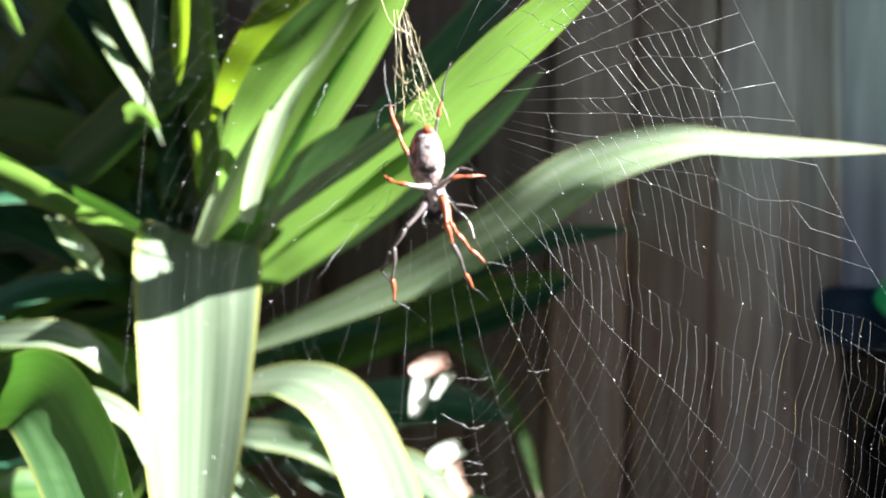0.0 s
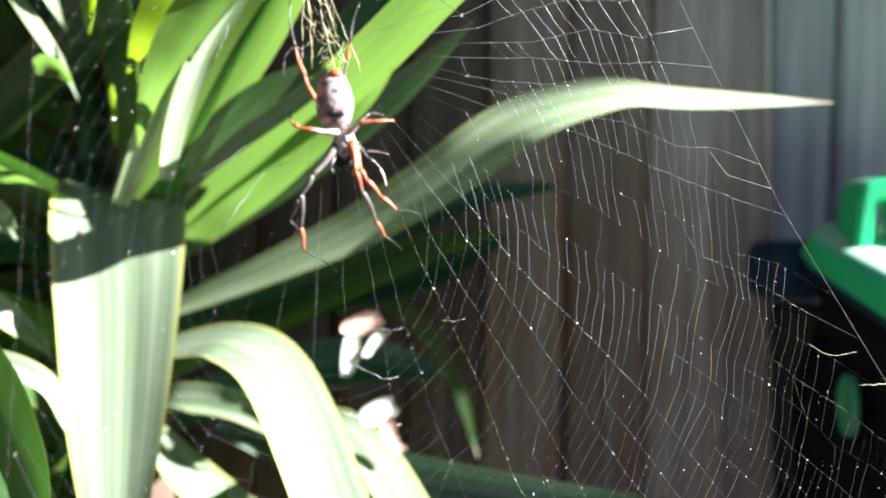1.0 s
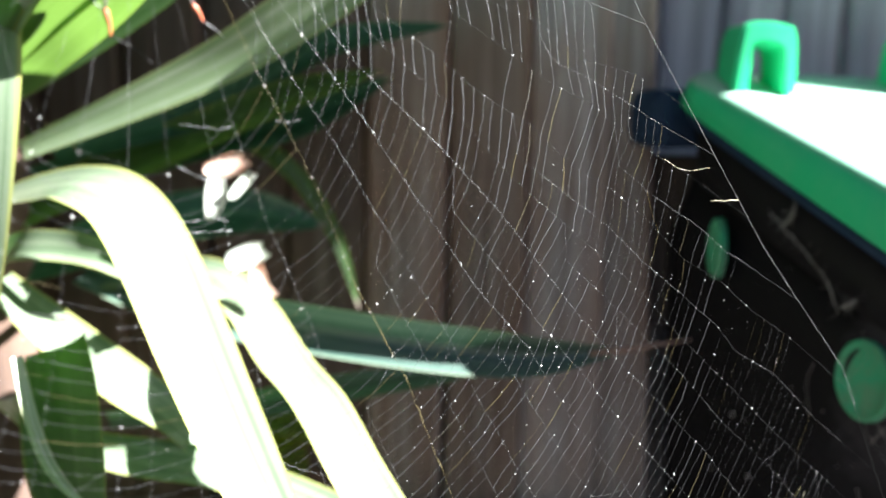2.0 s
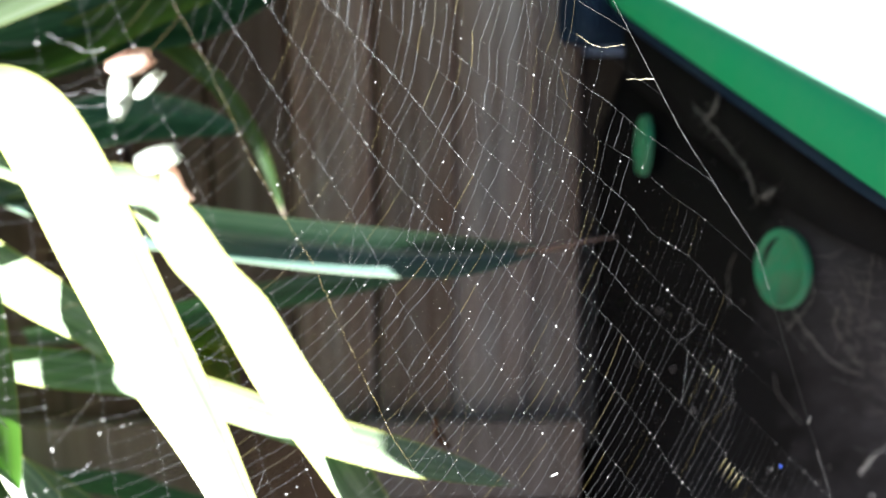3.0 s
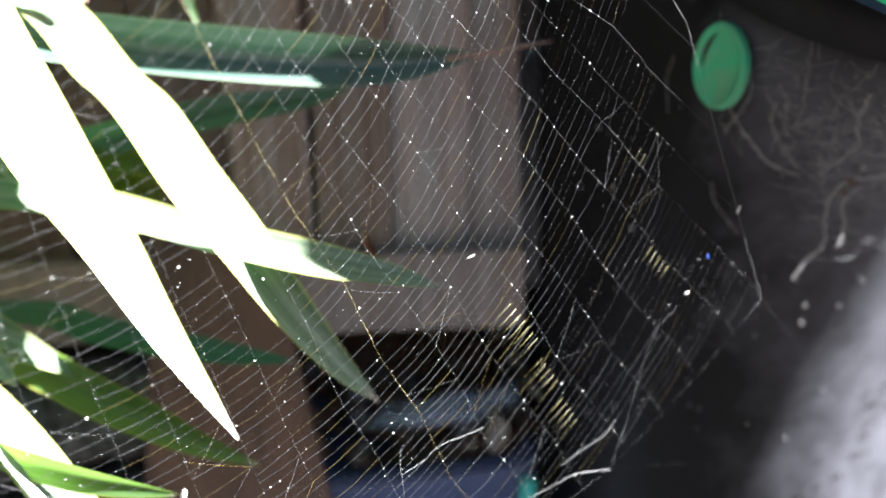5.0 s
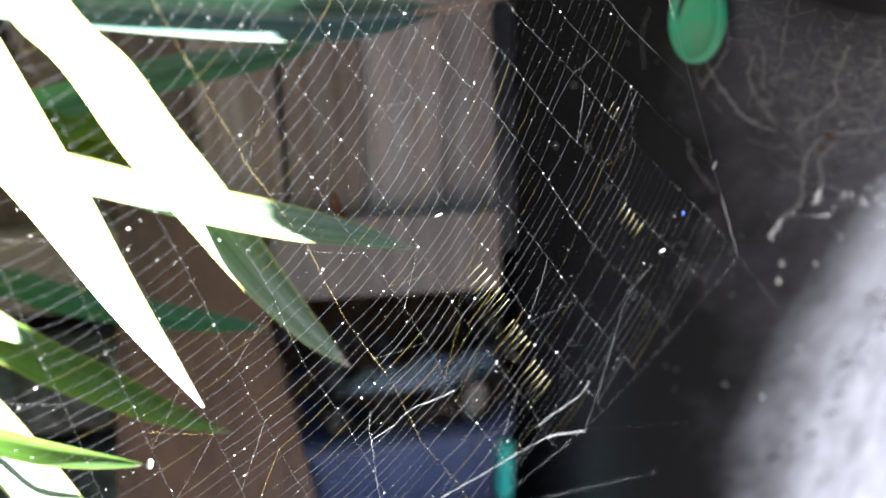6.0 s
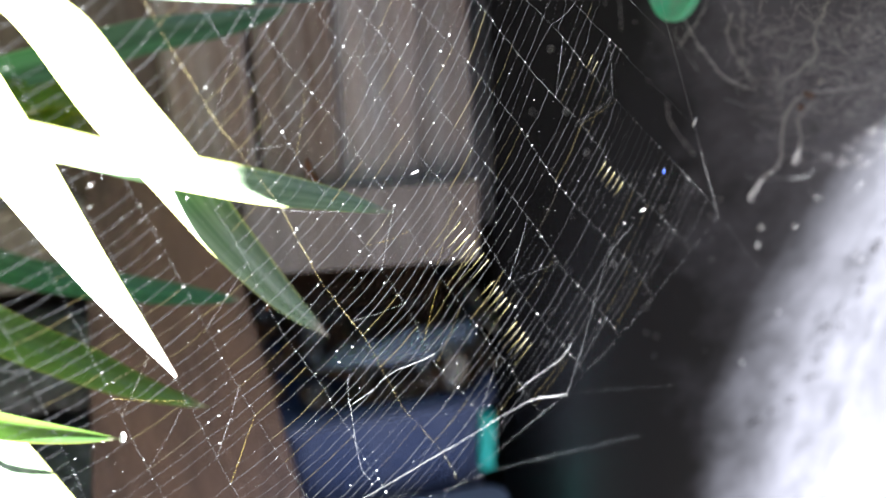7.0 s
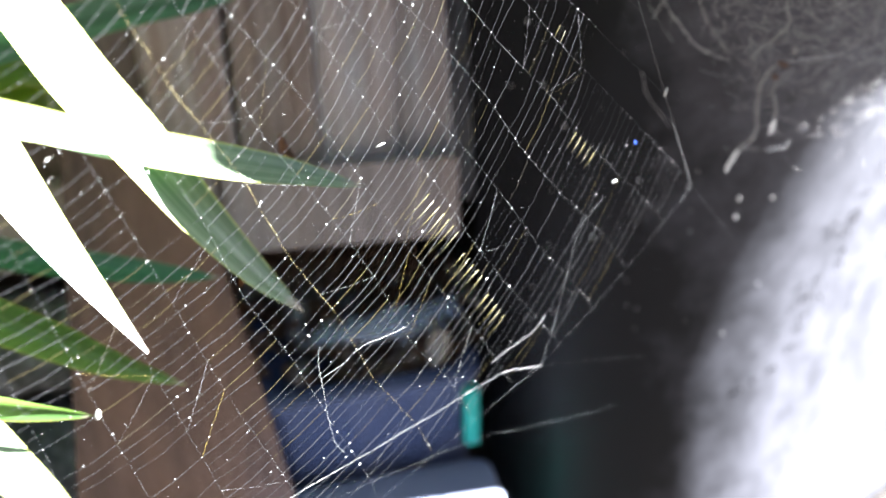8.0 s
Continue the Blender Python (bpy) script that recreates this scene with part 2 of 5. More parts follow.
# ---- ground, fence ----
def build_ground():
    bm = bmesh.new()
    n, size = 60, 1.8
    grid = [[bm.verts.new((0.2 + size * (i / n - 0.5) * 2, 0.6 + size * (j / n - 0.5) * 2,
                           0.18 + 0.02 * noise.noise(Vector((i * 0.35, j * 0.35, 0))))) for j in range(n + 1)] for i in range(n + 1)]
    for i in range(n):
        for j in range(n):
            bm.faces.new((grid[i][j], grid[i + 1][j], grid[i + 1][j + 1], grid[i][j + 1]))
    far = 60
    rim = [bm.verts.new((x, y, 0.18)) for x, y in ((-far, -far), (far, -far), (far, far), (-far, far))]
    side = [[grid[i][0] for i in range(n + 1)], [grid[n][j] for j in range(n + 1)], [grid[i][n] for i in range(n, -1, -1)], [grid[0][j] for j in range(n, -1, -1)]]
    for k in range(4):
        bm.faces.new([*side[k][::-1], rim[k], rim[(k + 1) % 4]])
    return tagged(part("ground", bm, SOIL), "bare dark garden soil scattered with leaf litter", "ground", kind="structure")


FENCE_AT = pose(0.2, 0.80, 0, 0, 0, -10.7)


def fence_y(x):
    return 0.80 - 0.189 * (x - 0.2)


def build_fence():
    fence = thing("fence", FENCE_AT, "weathered grey-brown timber paling fence above a plinth board", "fence", kind="structure")
    rng = random.Random(4)
    meshes = []
    for k in range(6):
        bm = bmesh.new()
        w, h = 0.0764, 1.25
        prof = [(-w / 2, 0.0), (-w / 2 + 0.004, -0.006), (-w / 6, -0.008), (w / 6, -0.0075), (w / 2 - 0.004, -0.006), (w / 2, 0.0), (w / 2, 0.008), (-w / 2, 0.008)]
        rows = []
        for i in range(7):
            z = h * i / 6
            bow = 0.002 * math.sin(i * 1.1 + k)
            rows.append([bm.verts.new((px + bow + 0.0015 * rng.uniform(-1, 1), py + 0.001 * rng.uniform(-1, 1), z)) for px, py in prof])
        for r0, r1 in zip(rows, rows[1:]):
            for j in range(8):
                bm.faces.new((r0[j], r0[(j + 1) % 8], r1[(j + 1) % 8], r1[j]))
        bm.faces.new(rows[0][::-1])
        bm.faces.new(rows[-1])
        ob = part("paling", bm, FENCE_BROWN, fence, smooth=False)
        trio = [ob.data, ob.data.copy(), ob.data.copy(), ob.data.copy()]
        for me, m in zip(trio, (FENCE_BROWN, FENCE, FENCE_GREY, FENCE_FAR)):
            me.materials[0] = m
        meshes.append(trio)
        ob.matrix_basis = pose(-2.6 + 0.077 * k, rng.uniform(-0.004, 0.004), 0.72, 0, 0, rng.uniform(-2, 2))
    x, i = -2.6 + 0.077 * 6, 0
    while x < 0.16:
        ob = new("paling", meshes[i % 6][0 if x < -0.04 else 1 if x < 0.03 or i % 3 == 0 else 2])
        ob.parent = fence
        ob.matrix_basis = pose(x, rng.uniform(-0.006, 0.006), 0.72 + rng.uniform(-0.004, 0.004), 0, rng.uniform(-0.3, 0.3), rng.uniform(-3, 3))
        x += 0.077 + rng.uniform(-0.001, 0.003)
        i += 1 + rng.randrange(3)
    # the end paling leans a little and sits behind the others
    ob = new("paling", meshes[2][2])
    ob.parent = fence
    ob.matrix_basis = pose(0.180, 0.010, 0.72, 0, -2.0, 1.0)
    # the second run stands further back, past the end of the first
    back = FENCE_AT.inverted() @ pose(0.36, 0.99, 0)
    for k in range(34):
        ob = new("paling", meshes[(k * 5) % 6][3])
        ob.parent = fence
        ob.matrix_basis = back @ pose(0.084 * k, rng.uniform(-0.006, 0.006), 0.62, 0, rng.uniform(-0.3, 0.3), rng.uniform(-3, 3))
    for z in (0.98, 1.7):
        bm = bmesh.new()
        box(bm, -2.6, 0.20, 0.016, 0.054, z, z + 0.07, 0.003)
        part("rail", bm, FENCE, fence, smooth=False)
        bm = bmesh.new()
        box(bm, -0.04, 2.8, 0.016, 0.054, z, z + 0.07, 0.003, back)
        part("rail", bm, FENCE, fence, smooth=False)
    # dark block added to close the pale gap between fence and bin
    bm = bmesh.new()
    box(bm, 0.165, 0.262, 0.020, 0.085, 0.98, 1.15, 0.004)
    part("batten", bm, GAP_DARK, fence, "dark block added to fill the gap beside the bin", smooth=False)
    for x0, x1 in ((-2.6, -0.02), (-0.014, 0.215)):
        bm = bmesh.new()
        box(bm, x0, x1, -0.028, -0.010, 0.704, 0.792, 0.003)
        part("plinth_board", bm, PLINTH, fence, smooth=False)
    return fence


def build_sky_blocks():
    """Unseen plain walls added behind and beside the camera to hold back skylight."""
    bm = bmesh.new()
    box(bm, -1.6, 5.0, -2.75, -2.6, 0.1, 2.6)
    tagged(part("wall_house", bm, FENCE, smooth=False), "unseen plain timber wall added behind the camera against skylight", "wall", kind="structure")
    bm = bmesh.new()
    n = 40
    grid = []
    for i in range(n + 1):
        row = []
        for j in range(n + 1):
            y, z = -1.9 + 3.2 * i / n, 0.1 + 2.4 * j / n
            x = -1.15 + 0.12 * noise.noise(Vector((y * 3, z * 3, 1))) + 0.06 * noise.noise(Vector((y * 11, z * 11, 2)))
            row.append(bm.verts.new((x, y, z)))
        grid.append(row)
    for i in range(n):
        for j in range(n):
            bm.faces.new((grid[i][j], grid[i + 1][j], grid[i + 1][j + 1], grid[i][j + 1]))
    tagged(part("wall_side", bm, SOIL, smooth=False), "unseen dark rough wall added at the side against skylight", "wall", kind="structure")


def build_bank():
    """The soil bank that is seen under the fence."""
    bm = bmesh.new()
    n = 50
    grid = []
    for i in range(n + 1):
        row = []
        for j in range(13):
            x = -1.6 + 3.6 * i / n
            u = j / 12
            y = fence_y(x) + 0.10 + 0.22 * u
            z = 0.19 + 0.55 * u ** 0.7 + 0.035 * noise.noise(Vector((x * 6, u * 4, 1.7))) + 0.012 * noise.noise(Vector((x * 30, u * 20, 4)))
            row.append(bm.verts.new((x, y, z)))
        row.append(bm.verts.new((x, y + 1.5, 0.7)))
        grid.append(row)
    for i in range(n):
        for j in range(13):
            bm.faces.new((grid[i][j], grid[i + 1][j], grid[i + 1][j + 1], grid[i][j + 1]))
    return tagged(part("ground_bank", bm, SOIL), "dark earth bank under the fence", "ground", kind="structure")


def build_shade_roof():
    """An unseen roof added overhead to keep the sun off the fence."""
    roof = thing("roof_eave", (0, 0, 0), "unseen grey roof added overhead to shade the fence", "roof", kind="structure")
    bm = bmesh.new()
    box(bm, -3.0, 1.88, 0.385, 1.7, 2.22, 2.25, 0.004)
    box(bm, 1.88, 4.0, 0.435, 1.7, 2.22, 2.25, 0.004)
    part("roof_sheet", bm, SLATE, roof, smooth=False)
    bm = bmesh.new()
    box(bm, -3.0, 1.88, 0.37, 0.385, 2.17, 2.262, 0.003)
    box(bm, 1.88, 4.0, 0.42, 0.435, 2.17, 2.262, 0.003)
    part("fascia", bm, FENCE, roof, smooth=False)
    bm = bmesh.new()
    box(bm, -3.0, 4.0, 1.6, 1.7, 0.18, 2.22)
    part("shed_wall", bm, FENCE, roof, smooth=False)


# ---- bin ----
BIN_AT = pose(0.412, 0.735, 0.18, 0, 0, -74.9)  # local x runs along the left wall towards the front, local y into the bin (mirrored)


def rounded(x0, x1, y0, y1, back, front, n=8, far=None, deep=1.0):
    """A rectangle with rounded corners: front radius at x1, back radius at x0; deep stretches the near front corner across the front."""
    out = []
    for k, (cx, cy, r, ry) in enumerate(((x1 - (far or front), y1 - (far or front), far or front, far or front), (x0 + back, y1 - back, back, back), (x0 + back, y0 + back, back, back), (x1 - front, y0 + front * deep, front, front * deep))):
        for i in range(n + 1):
            a = (k + i / n) * math.pi / 2
            out.append((cx + r * math.cos(a), cy + ry * math.sin(a)))
    return out


def loft(bm, rings, close=True):
    vs = [[bm.verts.new(p) for p in r] for r in rings]
    n = len(vs[0])
    for a, b in zip(vs, vs[1:]):
        for k in range(n):
            bm.faces.new((a[k], a[(k + 1) % n], b[(k + 1) % n], b[k]))
    if close:
        bm.faces.new(vs[0][::-1])
        bm.faces.new(vs[-1])
    return vs


RIM_BACK, RIM_SLOPE = 1.0215, 0.447  # lid edge over the ground at the back, fall per metre towards the front
BIN_L, BIN_W, LIP, DEEP = 0.295, 0.74, 0.061, 1.6


BIN_RINGS = ((0.03, 0.05, 0.15, 0.05), (0.05, 0.044, 0.155, 0.05), (0.40, 0.028, 0.17, 0.066), (0.52, 0.022, 0.172, 0.060), (0.62, 0.018, 0.172, 0.042), (0.72, 0.014, 0.155, 0.024), (0.80, 0.010, 0.13, 0.012), (0.88, 0.006, 0.10, 0.005), (0.965, 0.004, 0.09, 0.0))


def bin_profile(z):
    """Side inset, front corner radius and front lean of the body at a height."""
    for a, b in zip(BIN_RINGS, BIN_RINGS[1:]):
        if z <= b[0]:
            k = max(0, (z - a[0]) / (b[0] - a[0]))
            return [p + (q - p) * k for p, q in zip(a[1:], b[1:])]
    return BIN_RINGS[-1][1:]


def build_bin():
    wheelie = thing("wheelie_bin", BIN_AT, "black plastic wheelie bin with a bright green lid, dusty and cobwebbed", "bin")
    L, W = BIN_L, BIN_W
    bm = bmesh.new()
    rings = []
    for z, inset, fr, lean in BIN_RINGS:
        rr = []
        for x, y in rounded(inset * 0.4 - (0.05 if z < 0.9 else 0.012), L - lean, inset, W - inset, 0.045, fr, 14, 0.06, DEEP):
            zz = z if z < 0.7 else z - RIM_SLOPE * x * (z - 0.7) / 0.26
            rr.append((x, y, zz))
        rings.append(rr)
    loft(bm, rings)
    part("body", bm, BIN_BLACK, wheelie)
    # rim band under the lid
    bm = bmesh.new()
    rings = []
    for dz, out in ((-0.050, -0.004), (-0.048, 0.004), (-0.002, 0.008), (0.0, -0.01)):
        rings.append([(x, y, RIM_BACK - 0.010 + dz - RIM_SLOPE * x) for x, y in rounded(-out, L + out, -out, W + out, 0.05, 0.11)])
    loft(bm, rings)
    part("rim", bm, BIN_TRIM, wheelie)
    bm = bmesh.new()
    rings = []
    for dz, out in ((-0.010, 0.009), (-0.009, 0.013), (-0.001, 0.013), (0.0, 0.009)):
        rings.append([(x, y, RIM_BACK + dz - RIM_SLOPE * x) for x, y in rounded(-out, L + LIP + out, -out, W + out, 0.05, 0.11)])
    loft(bm, rings)
    part("lid_seal", bm, BIN_BLUE, wheelie, "dark lip under the lid, sky reflection blue in its colour")
    # lid: skirt, rounded shoulder, slightly domed top
    bm = bmesh.new()
    rings = []
    for dz, rise, out, r in ((0.0, 0, 0.014, 0.05), (0.002, 0, 0.018, 0.052), (0.020, 0.058, 0.013, 0.05), (0.026, 0.063, 0.007, 0.045), (0.030, 0.063, -0.004, 0.04), (0.031, 0.063, -0.02, 0.035), (0.033, 0.063, -0.08, 0.03), (0.035, 0.063, -0.12, 0.02)):
        rings.append([(x, y, RIM_BACK + dz + rise * x - RIM_SLOPE * x) for x, y in rounded(-out, L + LIP + out, -out, W + out, r, r + (0.03 if out > -0.05 else 0.0))])
    loft(bm, rings)
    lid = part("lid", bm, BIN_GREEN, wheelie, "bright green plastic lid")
    for y in (0.012, 0.215):
        bm = bmesh.new()
        # a moulded loop: flat band bent into an arch, thick walls, a slot through it
        outer = spline([(0, 0.0), (0.006, 0.052), (0.018, 0.062), (0.05, 0.060), (0.062, 0.050), (0.066, 0.0)], 18)
        inner = spline([(0.017, 0.0), (0.019, 0.035), (0.025, 0.043), (0.042, 0.042), (0.048, 0.034), (0.050, 0.0)], 18)
        for p in outer + inner:
            p.resize_3d()
        a = [[bm.verts.new((0.055 * w, 0.84 * p.x, p.y)) for p in outer] for w in (0, 1)]
        b = [[bm.verts.new((0.055 * w, 0.84 * p.x, p.y)) for p in inner] for w in (0, 1)]
        for k in range(18):
            bm.faces.new((a[0][k], a[0][k + 1], a[1][k + 1], a[1][k]))
            bm.faces.new((b[0][k], b[1][k], b[1][k + 1], b[0][k + 1]))
            bm.faces.new((a[0][k], b[0][k], b[0][k + 1], a[0][k + 1]))
            bm.faces.new((a[1][k], a[1][k + 1], b[1][k + 1], b[1][k]))
        for k in (0, 18):
            vs = (a[0][k], a[1][k], b[1][k], b[0][k])
            bm.faces.new(vs if k == 0 else vs[::-1])
        bmesh.ops.recalc_face_normals(bm, faces=bm.faces)
        bmesh.ops.bevel(bm, geom=[e for e in bm.edges if e.calc_face_angle(0) > 1.0], offset=0.003, segments=2, affect="EDGES")
        bmesh.ops.scale(bm, vec=(0.8, 1.0, 0.97), verts=bm.verts)
        bmesh.ops.rotate(bm, cent=(0.016, 0.028, 0), matrix=Matrix.Rotation(radians(-21), 3, "Z"), verts=bm.verts)
        bmesh.ops.translate(bm, vec=(0.024, y - 0.003, RIM_BACK + 0.006), verts=bm.verts)
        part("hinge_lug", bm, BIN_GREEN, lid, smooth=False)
    bm = bmesh.new()
    box(bm, -0.058, 0.0, -0.028, 0.44, RIM_BACK - 0.042, RIM_BACK + 0.012, 0.016)
    part("handle", bm, BIN_BLUE, wheelie)
    return wheelie


def plug(wheelie, at, size, face):
    bm = bmesh.new()
    rings = []
    for d, s in ((0.0, 1.0), (0.005, 0.99), (0.0068, 0.94), (0.006, 0.85), (0.0025, 0.78), (0.003, 0.3)):
        rings.append([(s * size * 0.82 * math.cos(a), s * size * math.sin(a), d) for a in [k * math.tau / 28 for k in range(28)]])
    loft(bm, rings)
    ob = part("plug", bm, PLUG_GREEN, wheelie, "round scuffed green plastic plug")
    turn = Vector(face).to_track_quat("Z", "Y").to_matrix().to_4x4()
    ob.matrix_basis = BIN_AT.inverted() @ Matrix.Translation(at) @ turn
    return ob


# ---- plant ----
def egg(bm, centre, rx, ry, rz, turn=0.0, taper=0.0):
    m = Matrix.Translation(centre) @ Euler((0, turn, 0)).to_matrix().to_4x4()
    r = bmesh.ops.create_uvsphere(bm, u_segments=24, v_segments=16, radius=1)
    for v in r["verts"]:
        k = 1 + taper * v.co.z
        v.co = m @ Vector((v.co.x * rx * k, v.co.y * ry * k, v.co.z * rz))


def strap(bm, pts, width, face, face2=None, fold=0.25, n=26, root=0.6, peak=0.35, curl=0.0, taper=1.5):
    """A strap leaf along pts: face is the way its upper side looks at the root, face2 at the tip; fold is how deep the channel is."""
    line = spline(pts, n)
    uv = bm.loops.layers.uv.new("UVMap")
    f0, f1 = Vector(face), Vector(face2 or face)
    m = 6
    top = []
    for i, p in enumerate(line):
        u = i / n
        t = (line[min(i + 1, n)] - line[max(i - 1, 0)]).normalized()
        f = f0.lerp(f1, u)
        f = (f - t * f.dot(t)).normalized()
        s = t.cross(f)
        wide = root + (1 - root) * math.sin(min(u / peak, 1) * math.pi / 2) if u < peak else math.cos(((u - peak) / (1 - peak)) ** taper * math.pi / 2) ** 0.8
        w = width / 2 * max(wide, 0.03)
        a = []
        for j in range(m + 1):
            v = 2 * j / m - 1
            wave = 0.04 * w * math.sin(7 * u + 3 * v)
            q = p + s * (w * v * (1 - 0.06 * fold)) + f * (w * fold * (abs(v) ** 1.6) + curl * w * v + wave)
            a.append(bm.verts.new(q))
        top.append(a)
    for i in range(n):
        for j in range(m):
            fc = bm.faces.new((top[i][j], top[i][j + 1], top[i + 1][j + 1], top[i + 1][j]))
            for l, c in zip(fc.loops, [(j / m, i / n), ((j + 1) / m, i / n), ((j + 1) / m, (i + 1) / n), (j / m, (i + 1) / n)]):
                l[uv].uv = c


STEM = Vector((-0.17, 0.70, 1.2))


def leaf(plant, pts, width, face, face2=None, mat=LEAF, label="", **more):
    bm = bmesh.new()
    strap(bm, [Vector(p) - STEM for p in pts], width, face, face2, **more)
    return part("leaf", bm, mat, plant, label)


def build_plant():
    plant = thing("yucca", STEM, "yucca with long arching strap leaves, part in sun", "plant")
    bm = bmesh.new()
    tube(bm, [(0.0, 0.02, -1.03), (0.01, 0.0, -0.6), (-0.01, 0.01, -0.2), (0, 0, 0.05)], [0.05, 0.04, 0.042, 0.03], 14)
    part("trunk", bm, BROWN, plant, "rough brown trunk")
    # leaves that rise from the heart
    leaf(plant, [(-0.154, 0.66, 1.225), (-0.105, 0.63, 1.296), (-0.051, 0.60, 1.364), (-0.013, 0.58, 1.42), (0.028, 0.56, 1.494)], 0.050, (-0.5, -0.8, -0.35), root=1.0)
    leaf(plant, [(-0.137, 0.6, 1.276), (-0.114, 0.565, 1.314), (-0.093, 0.55, 1.343), (-0.071, 0.54, 1.367), (-0.051, 0.535, 1.389), (-0.024, 0.53, 1.419)], 0.029, (-0.4, -0.8, -0.4), root=0.1, peak=0.5)
    leaf(plant, [(-0.161, 0.69, 1.235), (-0.159, 0.66, 1.299), (-0.16, 0.64, 1.362), (-0.162, 0.63, 1.425), (-0.163, 0.62, 1.46)], 0.040, (-0.5, -0.8, 0.0))
    leaf(plant, [(-0.129, 0.66, 1.224), (-0.069, 0.625, 1.268), (-0.012, 0.59, 1.305), (0.032, 0.56, 1.337), (0.069, 0.535, 1.368), (0.105, 0.51, 1.395), (0.15, 0.49, 1.435)], 0.034, (-0.5, -0.8, -0.35), peak=0.45)
    leaf(plant, [(-0.135, 0.67, 1.197), (-0.111, 0.655, 1.213), (-0.08, 0.64, 1.235), (-0.047, 0.62, 1.257), (-0.012, 0.60, 1.285), (0.021, 0.585, 1.311), (0.044, 0.57, 1.332)], 0.026, (-0.5, -0.8, -0.35), peak=0.45)
    leaf(plant, [(-0.139, 0.68, 1.229), (-0.084, 0.66, 1.265), (-0.046, 0.645, 1.29), (-0.011, 0.63, 1.317), (0.019, 0.62, 1.34)], 0.028, (-0.45, -0.85, 0.25), mat=LEAF_PALE, peak=0.4)
    leaf(plant, [(-0.137, 0.69, 1.24), (-0.075, 0.68, 1.288), (-0.019, 0.67, 1.342), (0.03, 0.66, 1.398), (0.074, 0.65, 1.449), (0.12, 0.64, 1.51)], 0.034, (-0.5, -0.8, -0.35), mat=LEAF_BLUE)
    leaf(plant, [(-0.134, 0.684, 1.155), (-0.056, 0.669, 1.188), (0.017, 0.655, 1.222), (0.078, 0.643, 1.259), (0.136, 0.633, 1.298), (0.201, 0.624, 1.318), (0.259, 0.616, 1.316), (0.367, 0.610, 1.318)], 0.050, (0.42, -0.85, 0.4), (0.4, -0.5, 0.85), mat=LEAF_SUNLIT, root=0.3, peak=0.62, n=40)
    # a narrow pale leaf and a dark one in front of the broad one
    leaf(plant, [(-0.112, 0.585, 1.254), (-0.102, 0.58, 1.296), (-0.084, 0.575, 1.338), (-0.057, 0.57, 1.379), (-0.03, 0.565, 1.415)], 0.016, (0.4, -0.85, 0.2), mat=LEAF_SUNLIT, root=0.6)
    leaf(plant, [(-0.10, 0.578, 1.262), (-0.084, 0.572, 1.292), (-0.063, 0.566, 1.329), (-0.04, 0.56, 1.365), (-0.018, 0.556, 1.40)], 0.011, (-0.6, -0.8, -0.2), mat=LEAF_DEEP, root=0.4)
    # dimmer leaves just under and between those
    leaf(plant, [(-0.14, 0.66, 1.228), (-0.10, 0.627, 1.270), (-0.06, 0.603, 1.303), (-0.02, 0.588, 1.334)], 0.034, (-0.5, -0.8, 0.0), mat=LEAF_PALE, root=0.9)
    leaf(plant, [(-0.135, 0.69, 1.200), (-0.06, 0.66, 1.245), (0.0, 0.64, 1.285), (0.05, 0.63, 1.325), (0.10, 0.62, 1.375)], 0.034, (-0.4, -0.85, 0.3), mat=LEAF_PALE)
    leaf(plant, [(-0.165, 0.70, 1.25), (-0.14, 0.69, 1.32), (-0.105, 0.68, 1.39), (-0.06, 0.67, 1.46), (0.0, 0.66, 1.55)], 0.04, (-0.5, -0.85, 0.1))
    leaf(plant, [(-0.18, 0.71, 1.23), (-0.185, 0.71, 1.31), (-0.18, 0.71, 1.40), (-0.17, 0.70, 1.50)], 0.05, (-0.4, -0.9, 0.1), mat=LEAF_PALE)
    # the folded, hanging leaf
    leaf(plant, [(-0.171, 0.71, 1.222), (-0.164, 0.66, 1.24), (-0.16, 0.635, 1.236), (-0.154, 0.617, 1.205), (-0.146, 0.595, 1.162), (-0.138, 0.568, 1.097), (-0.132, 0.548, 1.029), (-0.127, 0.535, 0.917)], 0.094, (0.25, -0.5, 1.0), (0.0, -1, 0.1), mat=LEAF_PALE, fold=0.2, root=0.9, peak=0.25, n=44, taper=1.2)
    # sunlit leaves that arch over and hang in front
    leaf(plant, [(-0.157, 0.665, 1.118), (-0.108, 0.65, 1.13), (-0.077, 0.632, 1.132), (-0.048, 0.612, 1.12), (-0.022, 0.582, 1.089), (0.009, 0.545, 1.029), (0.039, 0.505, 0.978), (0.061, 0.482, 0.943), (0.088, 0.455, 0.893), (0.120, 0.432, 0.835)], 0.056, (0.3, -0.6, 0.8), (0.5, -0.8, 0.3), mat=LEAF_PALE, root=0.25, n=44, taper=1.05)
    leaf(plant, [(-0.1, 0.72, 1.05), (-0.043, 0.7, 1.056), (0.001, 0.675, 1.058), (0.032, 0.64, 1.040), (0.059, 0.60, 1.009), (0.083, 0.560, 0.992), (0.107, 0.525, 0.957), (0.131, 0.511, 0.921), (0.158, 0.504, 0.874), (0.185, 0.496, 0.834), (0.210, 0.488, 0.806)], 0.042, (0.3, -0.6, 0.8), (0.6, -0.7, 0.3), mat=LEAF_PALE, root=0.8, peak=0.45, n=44)
